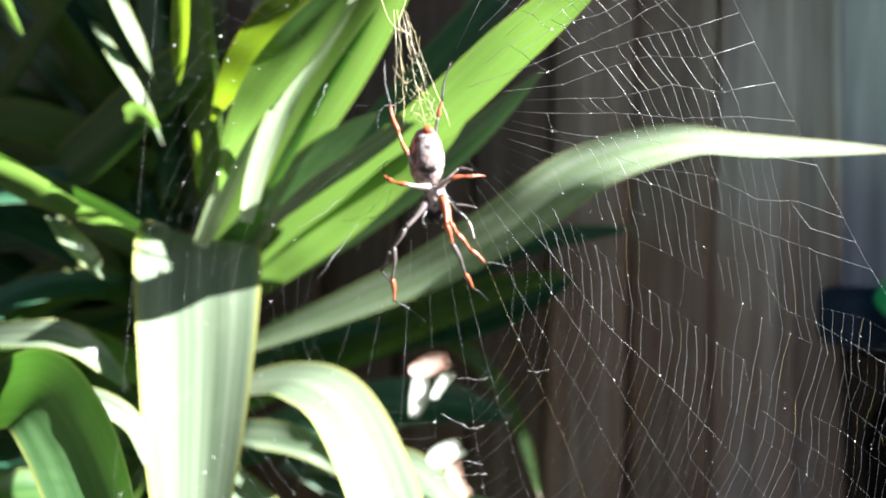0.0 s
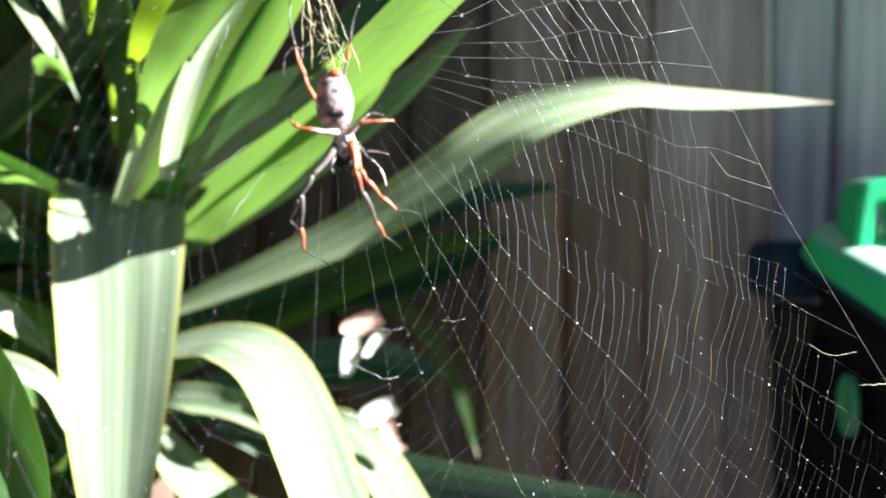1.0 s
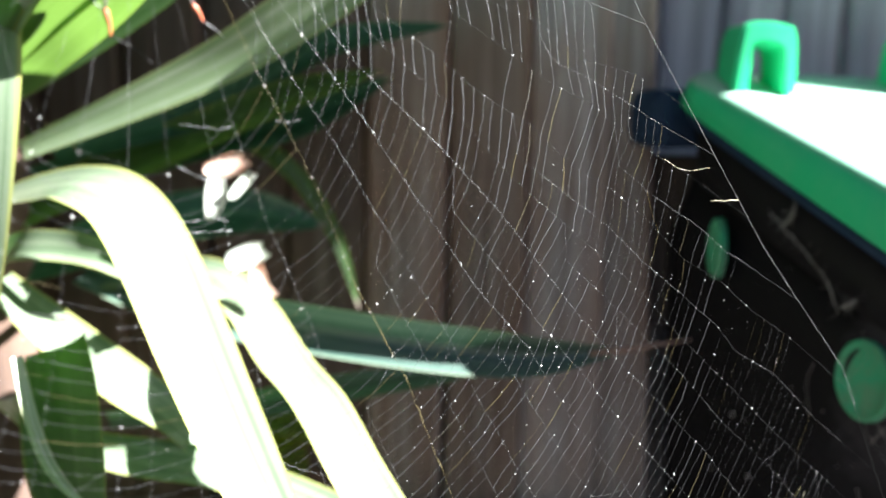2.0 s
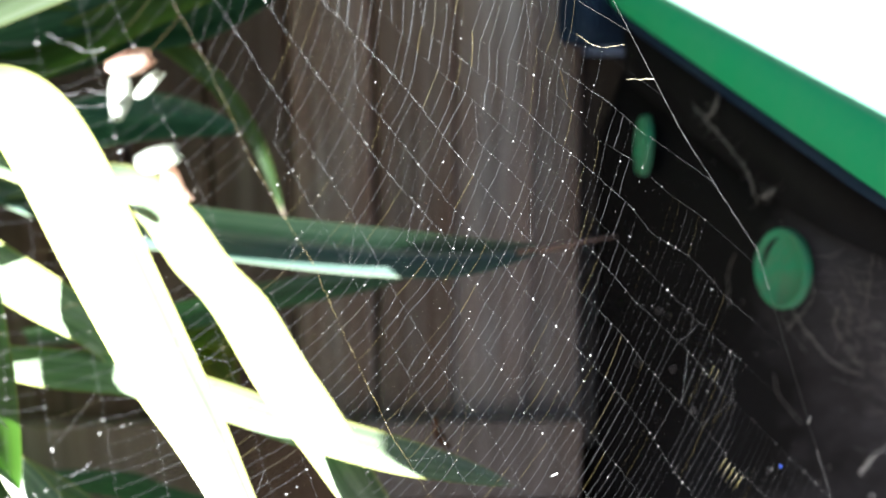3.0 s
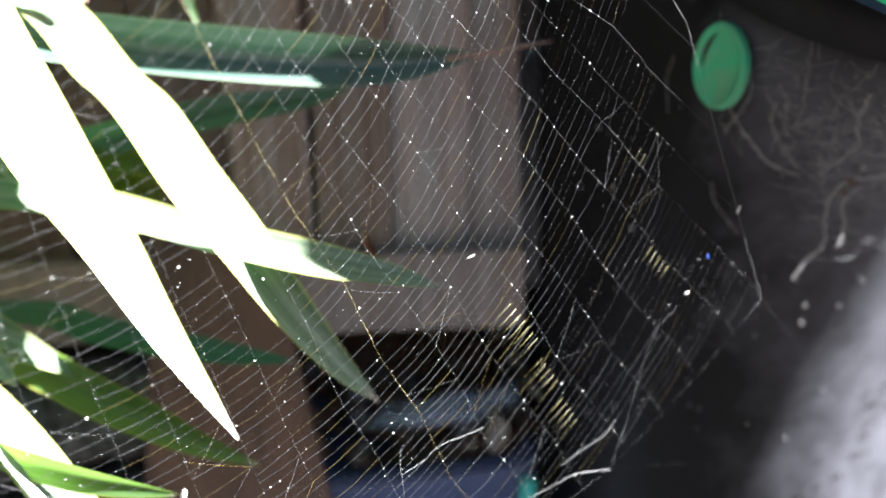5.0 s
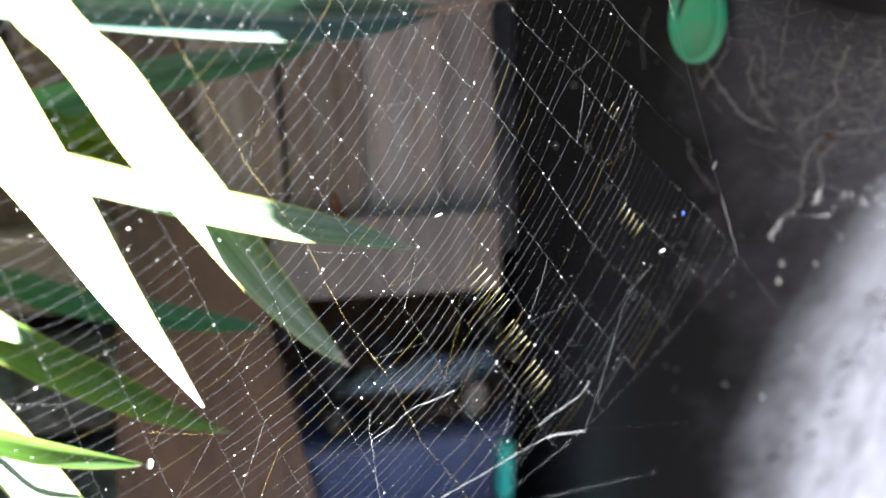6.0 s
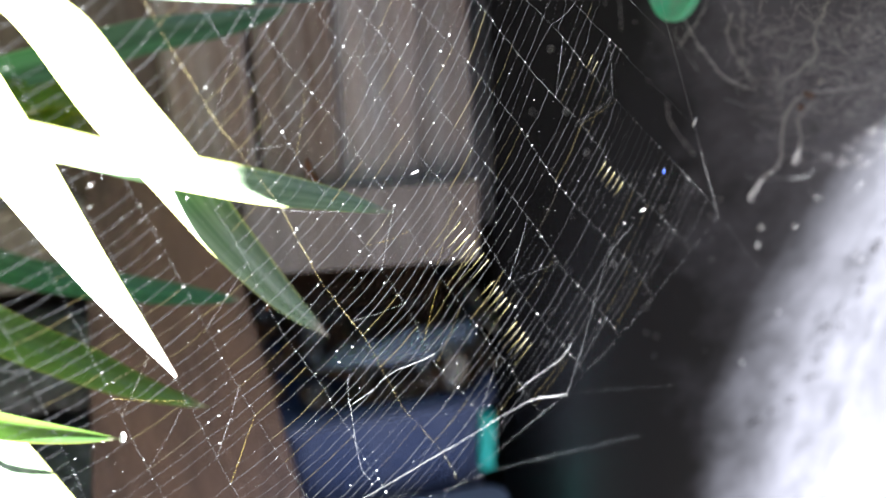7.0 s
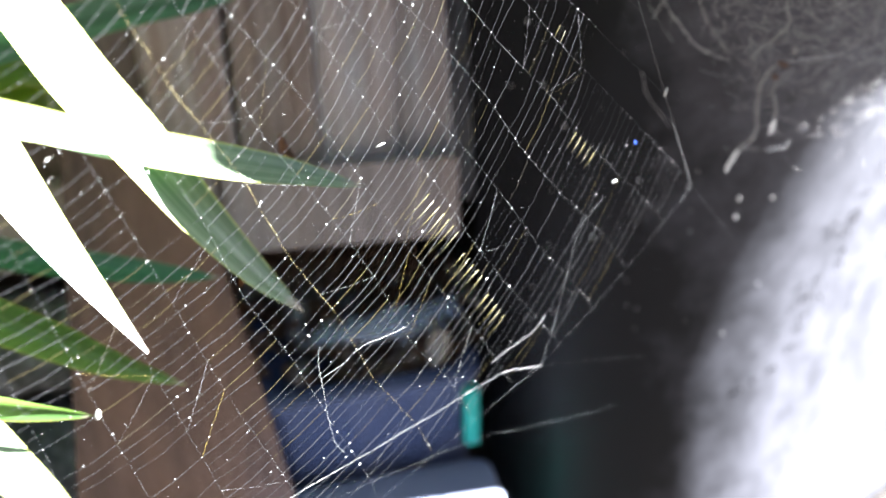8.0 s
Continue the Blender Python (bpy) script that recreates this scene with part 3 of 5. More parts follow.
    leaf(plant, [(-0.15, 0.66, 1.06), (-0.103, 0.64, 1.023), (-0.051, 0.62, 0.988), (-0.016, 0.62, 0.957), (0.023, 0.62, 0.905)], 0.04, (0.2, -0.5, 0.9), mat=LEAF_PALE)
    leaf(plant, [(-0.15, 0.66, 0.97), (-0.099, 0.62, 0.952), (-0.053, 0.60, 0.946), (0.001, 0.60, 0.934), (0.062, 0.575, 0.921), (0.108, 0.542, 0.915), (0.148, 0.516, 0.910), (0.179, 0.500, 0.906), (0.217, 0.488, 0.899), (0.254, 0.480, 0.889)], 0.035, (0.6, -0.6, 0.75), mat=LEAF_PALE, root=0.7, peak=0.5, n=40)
    leaf(plant, [(-0.102, 0.715, 1.059), (-0.025, 0.695, 1.031), (0.049, 0.68, 1.018), (0.132, 0.65, 1.01), (0.202, 0.632, 1.004), (0.245, 0.624, 1.002), (0.278, 0.619, 1.004), (0.318, 0.617, 1.008)], 0.040, (-0.1, -1, 0.36), mat=LEAF_TEAL, root=0.8, fold=0.9, n=40)
    leaf(plant, [(-0.1, 0.74, 0.92), (0.001, 0.72, 0.934), (0.066, 0.71, 0.947), (0.126, 0.70, 0.961), (0.188, 0.70, 0.966), (0.237, 0.70, 0.973)], 0.03, (-0.2, -1, -0.3), mat=LEAF_BLUE)
    leaf(plant, [(-0.12, 0.65, 0.82), (-0.05, 0.62, 0.814), (-0.004, 0.58, 0.809), (0.023, 0.56, 0.799), (0.054, 0.55, 0.781), (0.085, 0.545, 0.758), (0.128, 0.54, 0.732)], 0.03, (0.1, -0.9, 0.45), fold=0.7)
    leaf(plant, [(-0.1, 0.53, 0.815), (-0.037, 0.50, 0.813), (-0.006, 0.48, 0.81), (0.022, 0.47, 0.801), (0.05, 0.462, 0.793), (0.081, 0.459, 0.782)], 0.02, (-0.3, -0.9, 0.1))
    leaf(plant, [(-0.05, 0.53, 0.86), (-0.02, 0.50, 0.832), (0.003, 0.48, 0.80), (0.016, 0.47, 0.778), (0.03, 0.46, 0.757), (0.05, 0.45, 0.72), (0.06, 0.44, 0.68)], 0.03, (0.3, -0.6, 0.8), mat=LEAF_PALE)
    leaf(plant, [(-0.1, 0.68, 0.82), (-0.022, 0.66, 0.817), (0.016, 0.64, 0.808), (0.072, 0.62, 0.797), (0.121, 0.61, 0.786), (0.164, 0.60, 0.779)], 0.024, (0.0, -0.7, 0.7), mat=LEAF_BLUE)
    leaf(plant, [(-0.15, 0.64, 0.88), (-0.099, 0.62, 0.868), (-0.054, 0.60, 0.848), (-0.02, 0.58, 0.832), (0.017, 0.57, 0.808)], 0.026, (0.0, -0.6, 0.8), mat=LEAF_PALE)
    bm = bmesh.new()
    tube(bm, [Vector(p) - STEM for p in ((0.292, 0.618, 1.005), (0.318, 0.617, 1.008), (0.345, 0.616, 1.012), (0.374, 0.616, 1.015))], [0.0035, 0.0028, 0.0018, 0.0007], 7)
    part("dry_tip", bm, DRY_TIP, plant, "shrivelled brown leaf tip")
    bm = bmesh.new()
    egg(bm, Vector((0.083, 0.458, 0.783)) - STEM, 0.0016, 0.0016, 0.0034, 0.3)
    part("droplet", bm, DUST, plant, "white bead on a leaf tip")
    leaf(plant, [(-0.090, 0.600, 1.027), (-0.082, 0.575, 1.000), (-0.076, 0.560, 0.967), (-0.071, 0.555, 0.926), (-0.063, 0.550, 0.868)], 0.056, (-0.2, -0.9, 0.2), mat=LEAF_DEEP, root=0.8)
    leaf(plant, [(-0.107, 0.570, 1.030), (-0.095, 0.555, 0.990), (-0.081, 0.545, 0.961), (-0.057, 0.540, 0.933)], 0.009, (0.5, -0.7, 0.5), mat=LEAF_SUNLIT, root=0.8)
    leaf(plant, [(-0.071, 0.560, 0.907), (-0.051, 0.550, 0.880), (-0.033, 0.540, 0.858), (-0.014, 0.530, 0.831)], 0.022, (0.3, -0.6, 0.75), mat=LEAF_PALE)
    leaf(plant, [(-0.081, 0.600, 0.862), (-0.047, 0.585, 0.849), (-0.017, 0.580, 0.830), (0.020, 0.575, 0.798)], 0.016, (0.3, -0.6, 0.75), mat=LEAF_PALE)
    # brown and olive leaves added low by the fence, standing in for moss
    for pts in ([(-0.019, 0.720, 0.879), (0.025, 0.720, 0.899), (0.055, 0.725, 0.910), (0.089, 0.730, 0.914)],
                [(-0.010, 0.715, 0.911), (0.027, 0.715, 0.920), (0.058, 0.715, 0.921), (0.089, 0.720, 0.891)],
                [(0.025, 0.730, 0.938), (0.043, 0.730, 0.914), (0.058, 0.730, 0.885), (0.069, 0.730, 0.855)]):
        leaf(plant, pts, 0.032, (-0.2, -0.9, 0.3), mat=LEAF_YELLOW, label="olive-brown leaf standing in for a mossy clump")
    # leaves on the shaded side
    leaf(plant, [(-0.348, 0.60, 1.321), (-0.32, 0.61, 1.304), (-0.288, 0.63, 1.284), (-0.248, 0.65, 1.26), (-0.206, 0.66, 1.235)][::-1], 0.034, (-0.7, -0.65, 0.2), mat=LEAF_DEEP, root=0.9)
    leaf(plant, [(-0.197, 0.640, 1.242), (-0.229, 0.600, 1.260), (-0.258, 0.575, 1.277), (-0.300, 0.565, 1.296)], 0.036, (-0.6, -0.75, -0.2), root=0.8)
    leaf(plant, [(-0.155, 0.620, 1.237), (-0.122, 0.590, 1.296), (-0.096, 0.570, 1.341), (-0.061, 0.555, 1.374), (-0.029, 0.545, 1.402)], 0.019, (0.5, -0.8, 0.3), mat=LEAF_SUNLIT, root=0.6)
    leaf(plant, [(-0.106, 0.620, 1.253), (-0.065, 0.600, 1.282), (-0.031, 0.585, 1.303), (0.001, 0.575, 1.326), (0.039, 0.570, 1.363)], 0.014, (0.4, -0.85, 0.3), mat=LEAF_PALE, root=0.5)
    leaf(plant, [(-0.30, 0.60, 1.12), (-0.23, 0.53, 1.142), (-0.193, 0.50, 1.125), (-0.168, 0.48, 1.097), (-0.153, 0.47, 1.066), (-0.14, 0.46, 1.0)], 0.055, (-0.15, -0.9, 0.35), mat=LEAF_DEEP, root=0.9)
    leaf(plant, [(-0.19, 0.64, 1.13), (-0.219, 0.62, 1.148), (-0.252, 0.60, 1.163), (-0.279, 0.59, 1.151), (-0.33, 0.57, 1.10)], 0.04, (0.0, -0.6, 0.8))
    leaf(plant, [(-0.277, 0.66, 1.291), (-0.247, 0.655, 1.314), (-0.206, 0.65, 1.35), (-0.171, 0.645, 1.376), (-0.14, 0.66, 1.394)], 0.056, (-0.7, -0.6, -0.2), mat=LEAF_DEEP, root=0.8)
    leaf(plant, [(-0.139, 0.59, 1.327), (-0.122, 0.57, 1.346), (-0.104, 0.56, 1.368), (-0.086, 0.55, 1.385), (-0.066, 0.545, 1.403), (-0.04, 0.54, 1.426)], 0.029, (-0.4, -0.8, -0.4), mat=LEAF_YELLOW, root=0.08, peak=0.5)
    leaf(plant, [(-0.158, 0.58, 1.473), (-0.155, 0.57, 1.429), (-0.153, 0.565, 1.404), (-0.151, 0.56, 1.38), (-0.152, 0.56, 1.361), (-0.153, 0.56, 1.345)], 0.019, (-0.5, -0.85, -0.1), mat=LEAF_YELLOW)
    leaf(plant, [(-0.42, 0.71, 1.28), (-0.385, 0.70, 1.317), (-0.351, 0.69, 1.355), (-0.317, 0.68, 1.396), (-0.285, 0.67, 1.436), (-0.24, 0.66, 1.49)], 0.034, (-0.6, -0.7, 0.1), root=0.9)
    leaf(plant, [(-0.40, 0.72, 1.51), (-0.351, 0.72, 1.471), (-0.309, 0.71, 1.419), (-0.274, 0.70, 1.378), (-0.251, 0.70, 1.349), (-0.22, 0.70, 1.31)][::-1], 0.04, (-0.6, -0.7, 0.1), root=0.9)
    # narrow leaves added to make sun flecks between the shaded ones
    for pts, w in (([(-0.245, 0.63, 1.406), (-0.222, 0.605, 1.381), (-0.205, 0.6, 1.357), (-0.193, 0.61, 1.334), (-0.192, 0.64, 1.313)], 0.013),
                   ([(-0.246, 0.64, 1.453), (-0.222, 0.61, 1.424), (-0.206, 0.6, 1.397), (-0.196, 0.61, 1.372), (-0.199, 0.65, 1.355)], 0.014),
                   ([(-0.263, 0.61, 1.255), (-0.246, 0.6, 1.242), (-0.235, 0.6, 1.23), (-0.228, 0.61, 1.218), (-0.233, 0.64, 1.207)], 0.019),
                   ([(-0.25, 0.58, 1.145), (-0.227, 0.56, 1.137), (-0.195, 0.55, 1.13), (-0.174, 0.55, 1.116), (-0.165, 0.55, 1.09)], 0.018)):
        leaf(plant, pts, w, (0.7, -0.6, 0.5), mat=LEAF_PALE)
    leaf(plant, [(-0.307, 0.6, 1.446), (-0.299, 0.6, 1.421), (-0.291, 0.6, 1.404), (-0.282, 0.6, 1.387)], 0.014, (-0.5, -0.8, -0.2))
    leaf(plant, [(-0.206, 0.6, 1.331), (-0.196, 0.595, 1.332), (-0.187, 0.595, 1.329), (-0.18, 0.6, 1.321)], 0.015, (-0.5, -0.8, -0.2))
    leaf(plant, [(-0.154, 0.6, 1.319), (-0.148, 0.59, 1.305), (-0.146, 0.585, 1.291), (-0.148, 0.59, 1.276)], 0.009, (-0.5, -0.8, -0.1), mat=LEAF_YELLOW)
    leaf(plant, [(-0.33, 0.61, 1.15), (-0.302, 0.60, 1.165), (-0.262, 0.58, 1.17), (-0.238, 0.58, 1.169), (-0.218, 0.59, 1.155), (-0.197, 0.60, 1.131)], 0.030, (0.0, -0.6, 0.8), mat=LEAF_PALE)
    leaf(plant, [(-0.16, 0.68, 1.07), (-0.134, 0.66, 1.086), (-0.096, 0.65, 1.087), (-0.067, 0.64, 1.08), (-0.049, 0.64, 1.063)], 0.024, (-0.3, -0.8, 0.5), mat=LEAF_PALE)
    leaf(plant, [(-0.161, 0.69, 1.225), (-0.154, 0.70, 1.313), (-0.143, 0.70, 1.371), (-0.134, 0.70, 1.409), (-0.12, 0.70, 1.5)], 0.036, (0.2, -0.95, 0.1), mat=LEAF_PALE)
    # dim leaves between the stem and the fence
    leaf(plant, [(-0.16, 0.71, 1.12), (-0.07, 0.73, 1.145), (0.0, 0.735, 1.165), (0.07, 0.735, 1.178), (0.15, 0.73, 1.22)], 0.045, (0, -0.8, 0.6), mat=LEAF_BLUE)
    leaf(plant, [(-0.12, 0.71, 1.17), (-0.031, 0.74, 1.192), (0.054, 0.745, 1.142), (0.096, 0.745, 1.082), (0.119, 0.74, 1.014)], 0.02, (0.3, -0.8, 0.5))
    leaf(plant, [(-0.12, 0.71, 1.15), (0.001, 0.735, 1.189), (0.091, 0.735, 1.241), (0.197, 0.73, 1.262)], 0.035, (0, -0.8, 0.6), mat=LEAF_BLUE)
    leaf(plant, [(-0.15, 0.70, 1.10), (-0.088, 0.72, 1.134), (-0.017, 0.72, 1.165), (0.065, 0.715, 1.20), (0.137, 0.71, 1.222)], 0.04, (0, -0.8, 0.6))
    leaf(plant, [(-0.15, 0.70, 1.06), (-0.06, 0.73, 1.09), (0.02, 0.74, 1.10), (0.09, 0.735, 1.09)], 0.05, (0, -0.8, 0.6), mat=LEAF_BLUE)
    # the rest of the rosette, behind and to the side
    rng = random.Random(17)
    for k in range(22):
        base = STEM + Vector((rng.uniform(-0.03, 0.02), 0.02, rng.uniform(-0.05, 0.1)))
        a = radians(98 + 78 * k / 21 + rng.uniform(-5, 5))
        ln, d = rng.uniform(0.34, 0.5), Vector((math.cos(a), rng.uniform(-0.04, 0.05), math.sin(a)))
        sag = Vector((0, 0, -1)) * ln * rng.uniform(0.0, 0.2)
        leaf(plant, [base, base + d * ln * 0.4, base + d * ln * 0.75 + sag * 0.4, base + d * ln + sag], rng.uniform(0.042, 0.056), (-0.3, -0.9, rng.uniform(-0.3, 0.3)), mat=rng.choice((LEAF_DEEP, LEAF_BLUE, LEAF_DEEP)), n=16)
    rng = random.Random(11)
    for k in range(46):
        a = radians(rng.uniform(75, 265))
        base = STEM + Vector((rng.uniform(-0.05, 0.02), rng.uniform(-0.02, 0.04), rng.uniform(-0.22, 0.12)))
        ln, d = rng.uniform(0.18, 0.34), Vector((math.cos(a), rng.uniform(-0.12, 0.12), math.sin(a)))
        sag = Vector((0, 0, -1)) * ln * rng.uniform(0.0, 0.35)
        leaf(plant, [base + d * 0.02, base + d * ln * 0.4, base + d * ln * 0.75 + sag * 0.4, base + d * ln + sag], rng.uniform(0.028, 0.042), (-0.6, -0.75, rng.uniform(-0.2, 0.35)), mat=rng.choice((LEAF, LEAF, LEAF_BLUE)), n=16)
    for k in range(190):
        a = rng.uniform(95, 235)
        el = rng.uniform(-45, 65)
        ln = rng.uniform(0.25, 0.42)
        d = Vector((math.cos(radians(a)) * math.cos(radians(el)), 0.55 * math.sin(radians(a)) * math.cos(radians(el)), math.sin(radians(el))))
        base = STEM + Vector((0, 0.03, rng.uniform(-0.46, 0.06)))
        side = Vector((0, 0, -1)) * ln * rng.uniform(0.05, 0.5)
        pts = [base + d * 0.02, base + d * ln * 0.4, base + d * ln * 0.75 + side * 0.4, base + d * ln + side]
        if any(p.y > fence_y(p.x) - 0.04 for p in pts):
            pts = [Vector((p.x, min(p.y, fence_y(p.x) - 0.04), p.z)) for p in pts]
        leaf(plant, pts, rng.uniform(0.03, 0.045), (rng.uniform(-0.4, 0.4), -0.7, 0.7), mat=rng.choice((LEAF, LEAF_BLUE, LEAF_BLUE)))
    return plant


# ---- web ----
HUB = Vector((0.020, 1.300))
RING_AT, RING_TALL = Vector((0.020, 1.22)), 1.17


def on_web(x, z, off=0.0):
    return Vector((x, 0.355 + 0.237 * x + 0.10 * (z - 1.1) + off, z))


RIM = [(0.170, 1.367), (0.240, 1.238), (0.320, 1.120), (0.378, 1.050), (0.428, 0.936), (0.456, 0.873), (0.337, 0.790), (0.05, 0.69), (-0.10, 0.86), (-0.09, 1.40), (0.02, 1.47)]
EDGES = list(zip(RIM, RIM[1:] + RIM[:1]))


def reach(d):
    """How far a thread from the hub along d runs to the frame threads."""
    best = 9.0
    for (ax, az), (bx, bz) in EDGES:
        e = Vector((bx - ax, bz - az))
        det = d.x * -e.y + d.y * e.x
        if abs(det) < 1e-9:
            continue
        w = Vector((ax, az)) - HUB
        r = (w.x * -e.y + w.y * e.x) / det
        s = (d.x * w.y - d.y * w.x) / det
        if r > 0 and -1e-6 <= s <= 1 + 1e-6:
            best = min(best, r)
    return best


def build_web():
    rng = random.Random(7)
    base = on_web(HUB.x, HUB.y)
    web = thing("spider_web", base, "large dusty golden orb web, sagging and torn in places", "spider web")

    def flat(x, z, off=0.0):
        return on_web(x, z, off) - base
    spokes = []
    a = 62.0
    while a > -262:
        d = Vector((math.cos(radians(a)), math.sin(radians(a))))
        spokes.append((a, d, reach(d)))
        a -= rng.uniform(2.5, 3.9)
    levels = [0.045 + 0.0049 * k for k in range(124)]
    start = [(0.022, 0.19, 0.04, 0.25)[i % 4] + rng.uniform(0, 0.02) for i in range(len(spokes))]  # threads fork on the way out
    nodes = {}
    for i, (a, d, far) in enumerate(spokes):
        w0 = HUB - RING_AT
        wild = 0.0036 if a > -30 else 0.0026 if a > -75 else 0.0012  # how far the old thread is pulled out of line at its knots
        pull = [wild * rng.uniform(-1, 1) for _ in range(40)]
        step = 5 if a > -40 else 8
        for k, s in enumerate(levels):
            A = d.x ** 2 + (d.y / RING_TALL) ** 2
            B = w0.x * d.x + w0.y * d.y / RING_TALL ** 2
            C = w0.x ** 2 + (w0.y / RING_TALL) ** 2 - s * s
            disc = B * B - A * C
            if disc <= 0:
                continue
            r = (-B + math.sqrt(disc)) / A
            if r < max(0.05, start[i]) or r > (far * 0.88 if a > -44 else far - 0.004) or (r < 0.075 and k % 3):
                continue
            r += rng.uniform(-0.0009, 0.0009) + (0.0045 if r < 0.28 else 0.0012) * noise.noise(Vector((i * 1.7, k * 0.05, 8)))
            at, f = k // step, (k % step) / step
            zig = pull[at] * (1 - f) + pull[at + 1] * f + rng.uniform(-0.0003, 0.0003)
            nodes[i, k] = (HUB.x + d.x * r - d.y * zig, HUB.y + d.y * r + d.x * zig, rng.uniform(-0.0008, 0.0008))
    gold_way = min(range(len(spokes)), key=lambda i: abs(spokes[i][0] + 65.3))
    for i, (a, d, far) in enumerate(spokes):
        if start[i] > far - 0.02:
            continue
        bm = bmesh.new()
        line = [flat(HUB.x + d.x * start[i], HUB.y + d.y * start[i])]
        if start[i] > 0.08:  # the fork leaves its neighbour a little further in
            e = spokes[max(i - 1, 0)][1]
            line.insert(0, flat(HUB.x + e.x * (start[i] - 0.012), HUB.y + e.y * (start[i] - 0.012)))
        line += [flat(*nodes[i, k]) for k in range(len(levels)) if (i, k) in nodes]
        line.append(flat(HUB.x + d.x * far, HUB.y + d.y * far))
        centre = flat(HUB.x, HUB.y)
        if i == gold_way:
            tube(bm, line, [rng.choice((0.00003, 0.00005, 0.00009)) if 0.2 < (p - centre).length < 0.47 else 0.00003 for p in line], 3)
        else:  # the old threads near the hub are the thickest
            old = 0.00005 if a > -22 else 0.000014 if a > -60 else 0.000004
            thin = 0.00002 if a > -105 else 0.00001
            tube(bm, line, [1.4 * rng.uniform(0.6, 1.4) * (thin + old * max(0, min(1, (0.36 - (p - centre).length) / 0.16))) for p in line], 3)
        part("radial_thread", bm, SILK_GOLD if i == gold_way or rng.random() < 0.04 else SILK_BRIGHT if a > -22 else SILK, web)
    bm = bmesh.new()
    for k in range(len(levels)):
        have = [i for i in range(len(spokes)) if (i, k) in nodes]
        for i, j in zip(have, have[1:]):
            hole = noise.noise(Vector((i * 0.45, k * 0.13, 3.0)))
            torn = 0.6 if hole > 0.31 else 0.09
            if j - i <= 4 and rng.random() > torn:
                p, q = flat(*nodes[i, k]), flat(*nodes[j, k])
                mid = (p + q) / 2 + Vector((rng.uniform(-0.0006, 0.0006), rng.uniform(-0.0008, 0.0008), -0.03 * (q - p).length))
                # width also carries light: thicker high up, thinner over the shaded bin
                near = 1.75 if spokes[i][0] > -45 and (p + q).length < 0.5 else (0.26 if p.z > -0.28 else 0.5) if p.x + q.x > 0.53 and p.z > -0.42 else 1.25 if -69 < spokes[i][0] < -44 and 0.52 < (p + q).length < 1.0 else 0.85 if spokes[i][0] > -105 and (p + q).length < 0.52 else 0.55 if spokes[i][0] < -105 and (p + q).z > -0.5 else 0.88
                patch = 0.95 + 0.5 * noise.noise(Vector((i * 0.16, k * 0.05, 11.0)))  # older and fresher stretches
                tube(bm, [p, mid, q], near * max(0.3, patch) * rng.choice((0.000035, 0.000045, 0.000052, 0.00006, 0.000085)), 3, cap=False)
    tagged(part("spiral_threads", bm, SILK, web), kind="stuff")
    # torn and re-tied threads that cut across the rows
    for mat, count, name in ((SILK_WHITE, 70, "stray_threads"), (SILK_GOLD, 16, "golden_stray_threads")):
        bm = bmesh.new()
        keys = sorted(nodes)
        for _ in range(count):
            i, k = keys[int(len(keys) * rng.random())]
            end = (i + 1, k + rng.choice((-4, -3, -2, 2, 3, 4)))
            if end in nodes:
                p, q = flat(*nodes[i, k]), flat(*nodes[end])
                mid = (p + q) / 2 + Vector((rng.uniform(-1, 1), rng.uniform(-1, 1), -1)) * 0.0008
                tube(bm, spline([p, mid, q], 6), rng.choice((0.000015, 0.00002, 0.00003)), 3, cap=False)
        tagged(part(name, bm, mat, web), kind="stuff")
    for n, ((ax, az), (bx, bz)) in enumerate(EDGES):
        bm = bmesh.new()
        pts = []
        for j in range(9):
            u = j / 8
            pts.append(flat(ax + (bx - ax) * u, az + (bz - az) * u - (0.0005 if n < 5 else 0.004) * math.sin(u * math.pi)))
        tube(bm, pts, 0.00005 if n < 5 else 0.000013, 5)
        part("frame_thread", bm, SILK_WHITE, web)
    for (ax, az), (bx, by, bz) in (((0.170, 1.367), (0.02, 0.55, 1.75)), ((0.456, 0.873), (0.505, 0.447, 0.82)), ((0.337, 0.790), (0.44, 0.44, 0.745)), ((0.05, 0.69), (-0.05, 0.5, 0.45)), ((-0.09, 1.40), (-0.12, 0.6, 1.5)), ((0.02, 1.47), (-0.02, 0.6, 1.62)), ((-0.10, 0.86), (-0.12, 0.6, 0.83))):
        bm = bmesh.new()
        tube(bm, [flat(ax, az), Vector((bx, by, bz)) - base], 0.00003 if bz == 0.82 else 0.000009, 4)
        part("anchor_thread", bm, SILK, web)
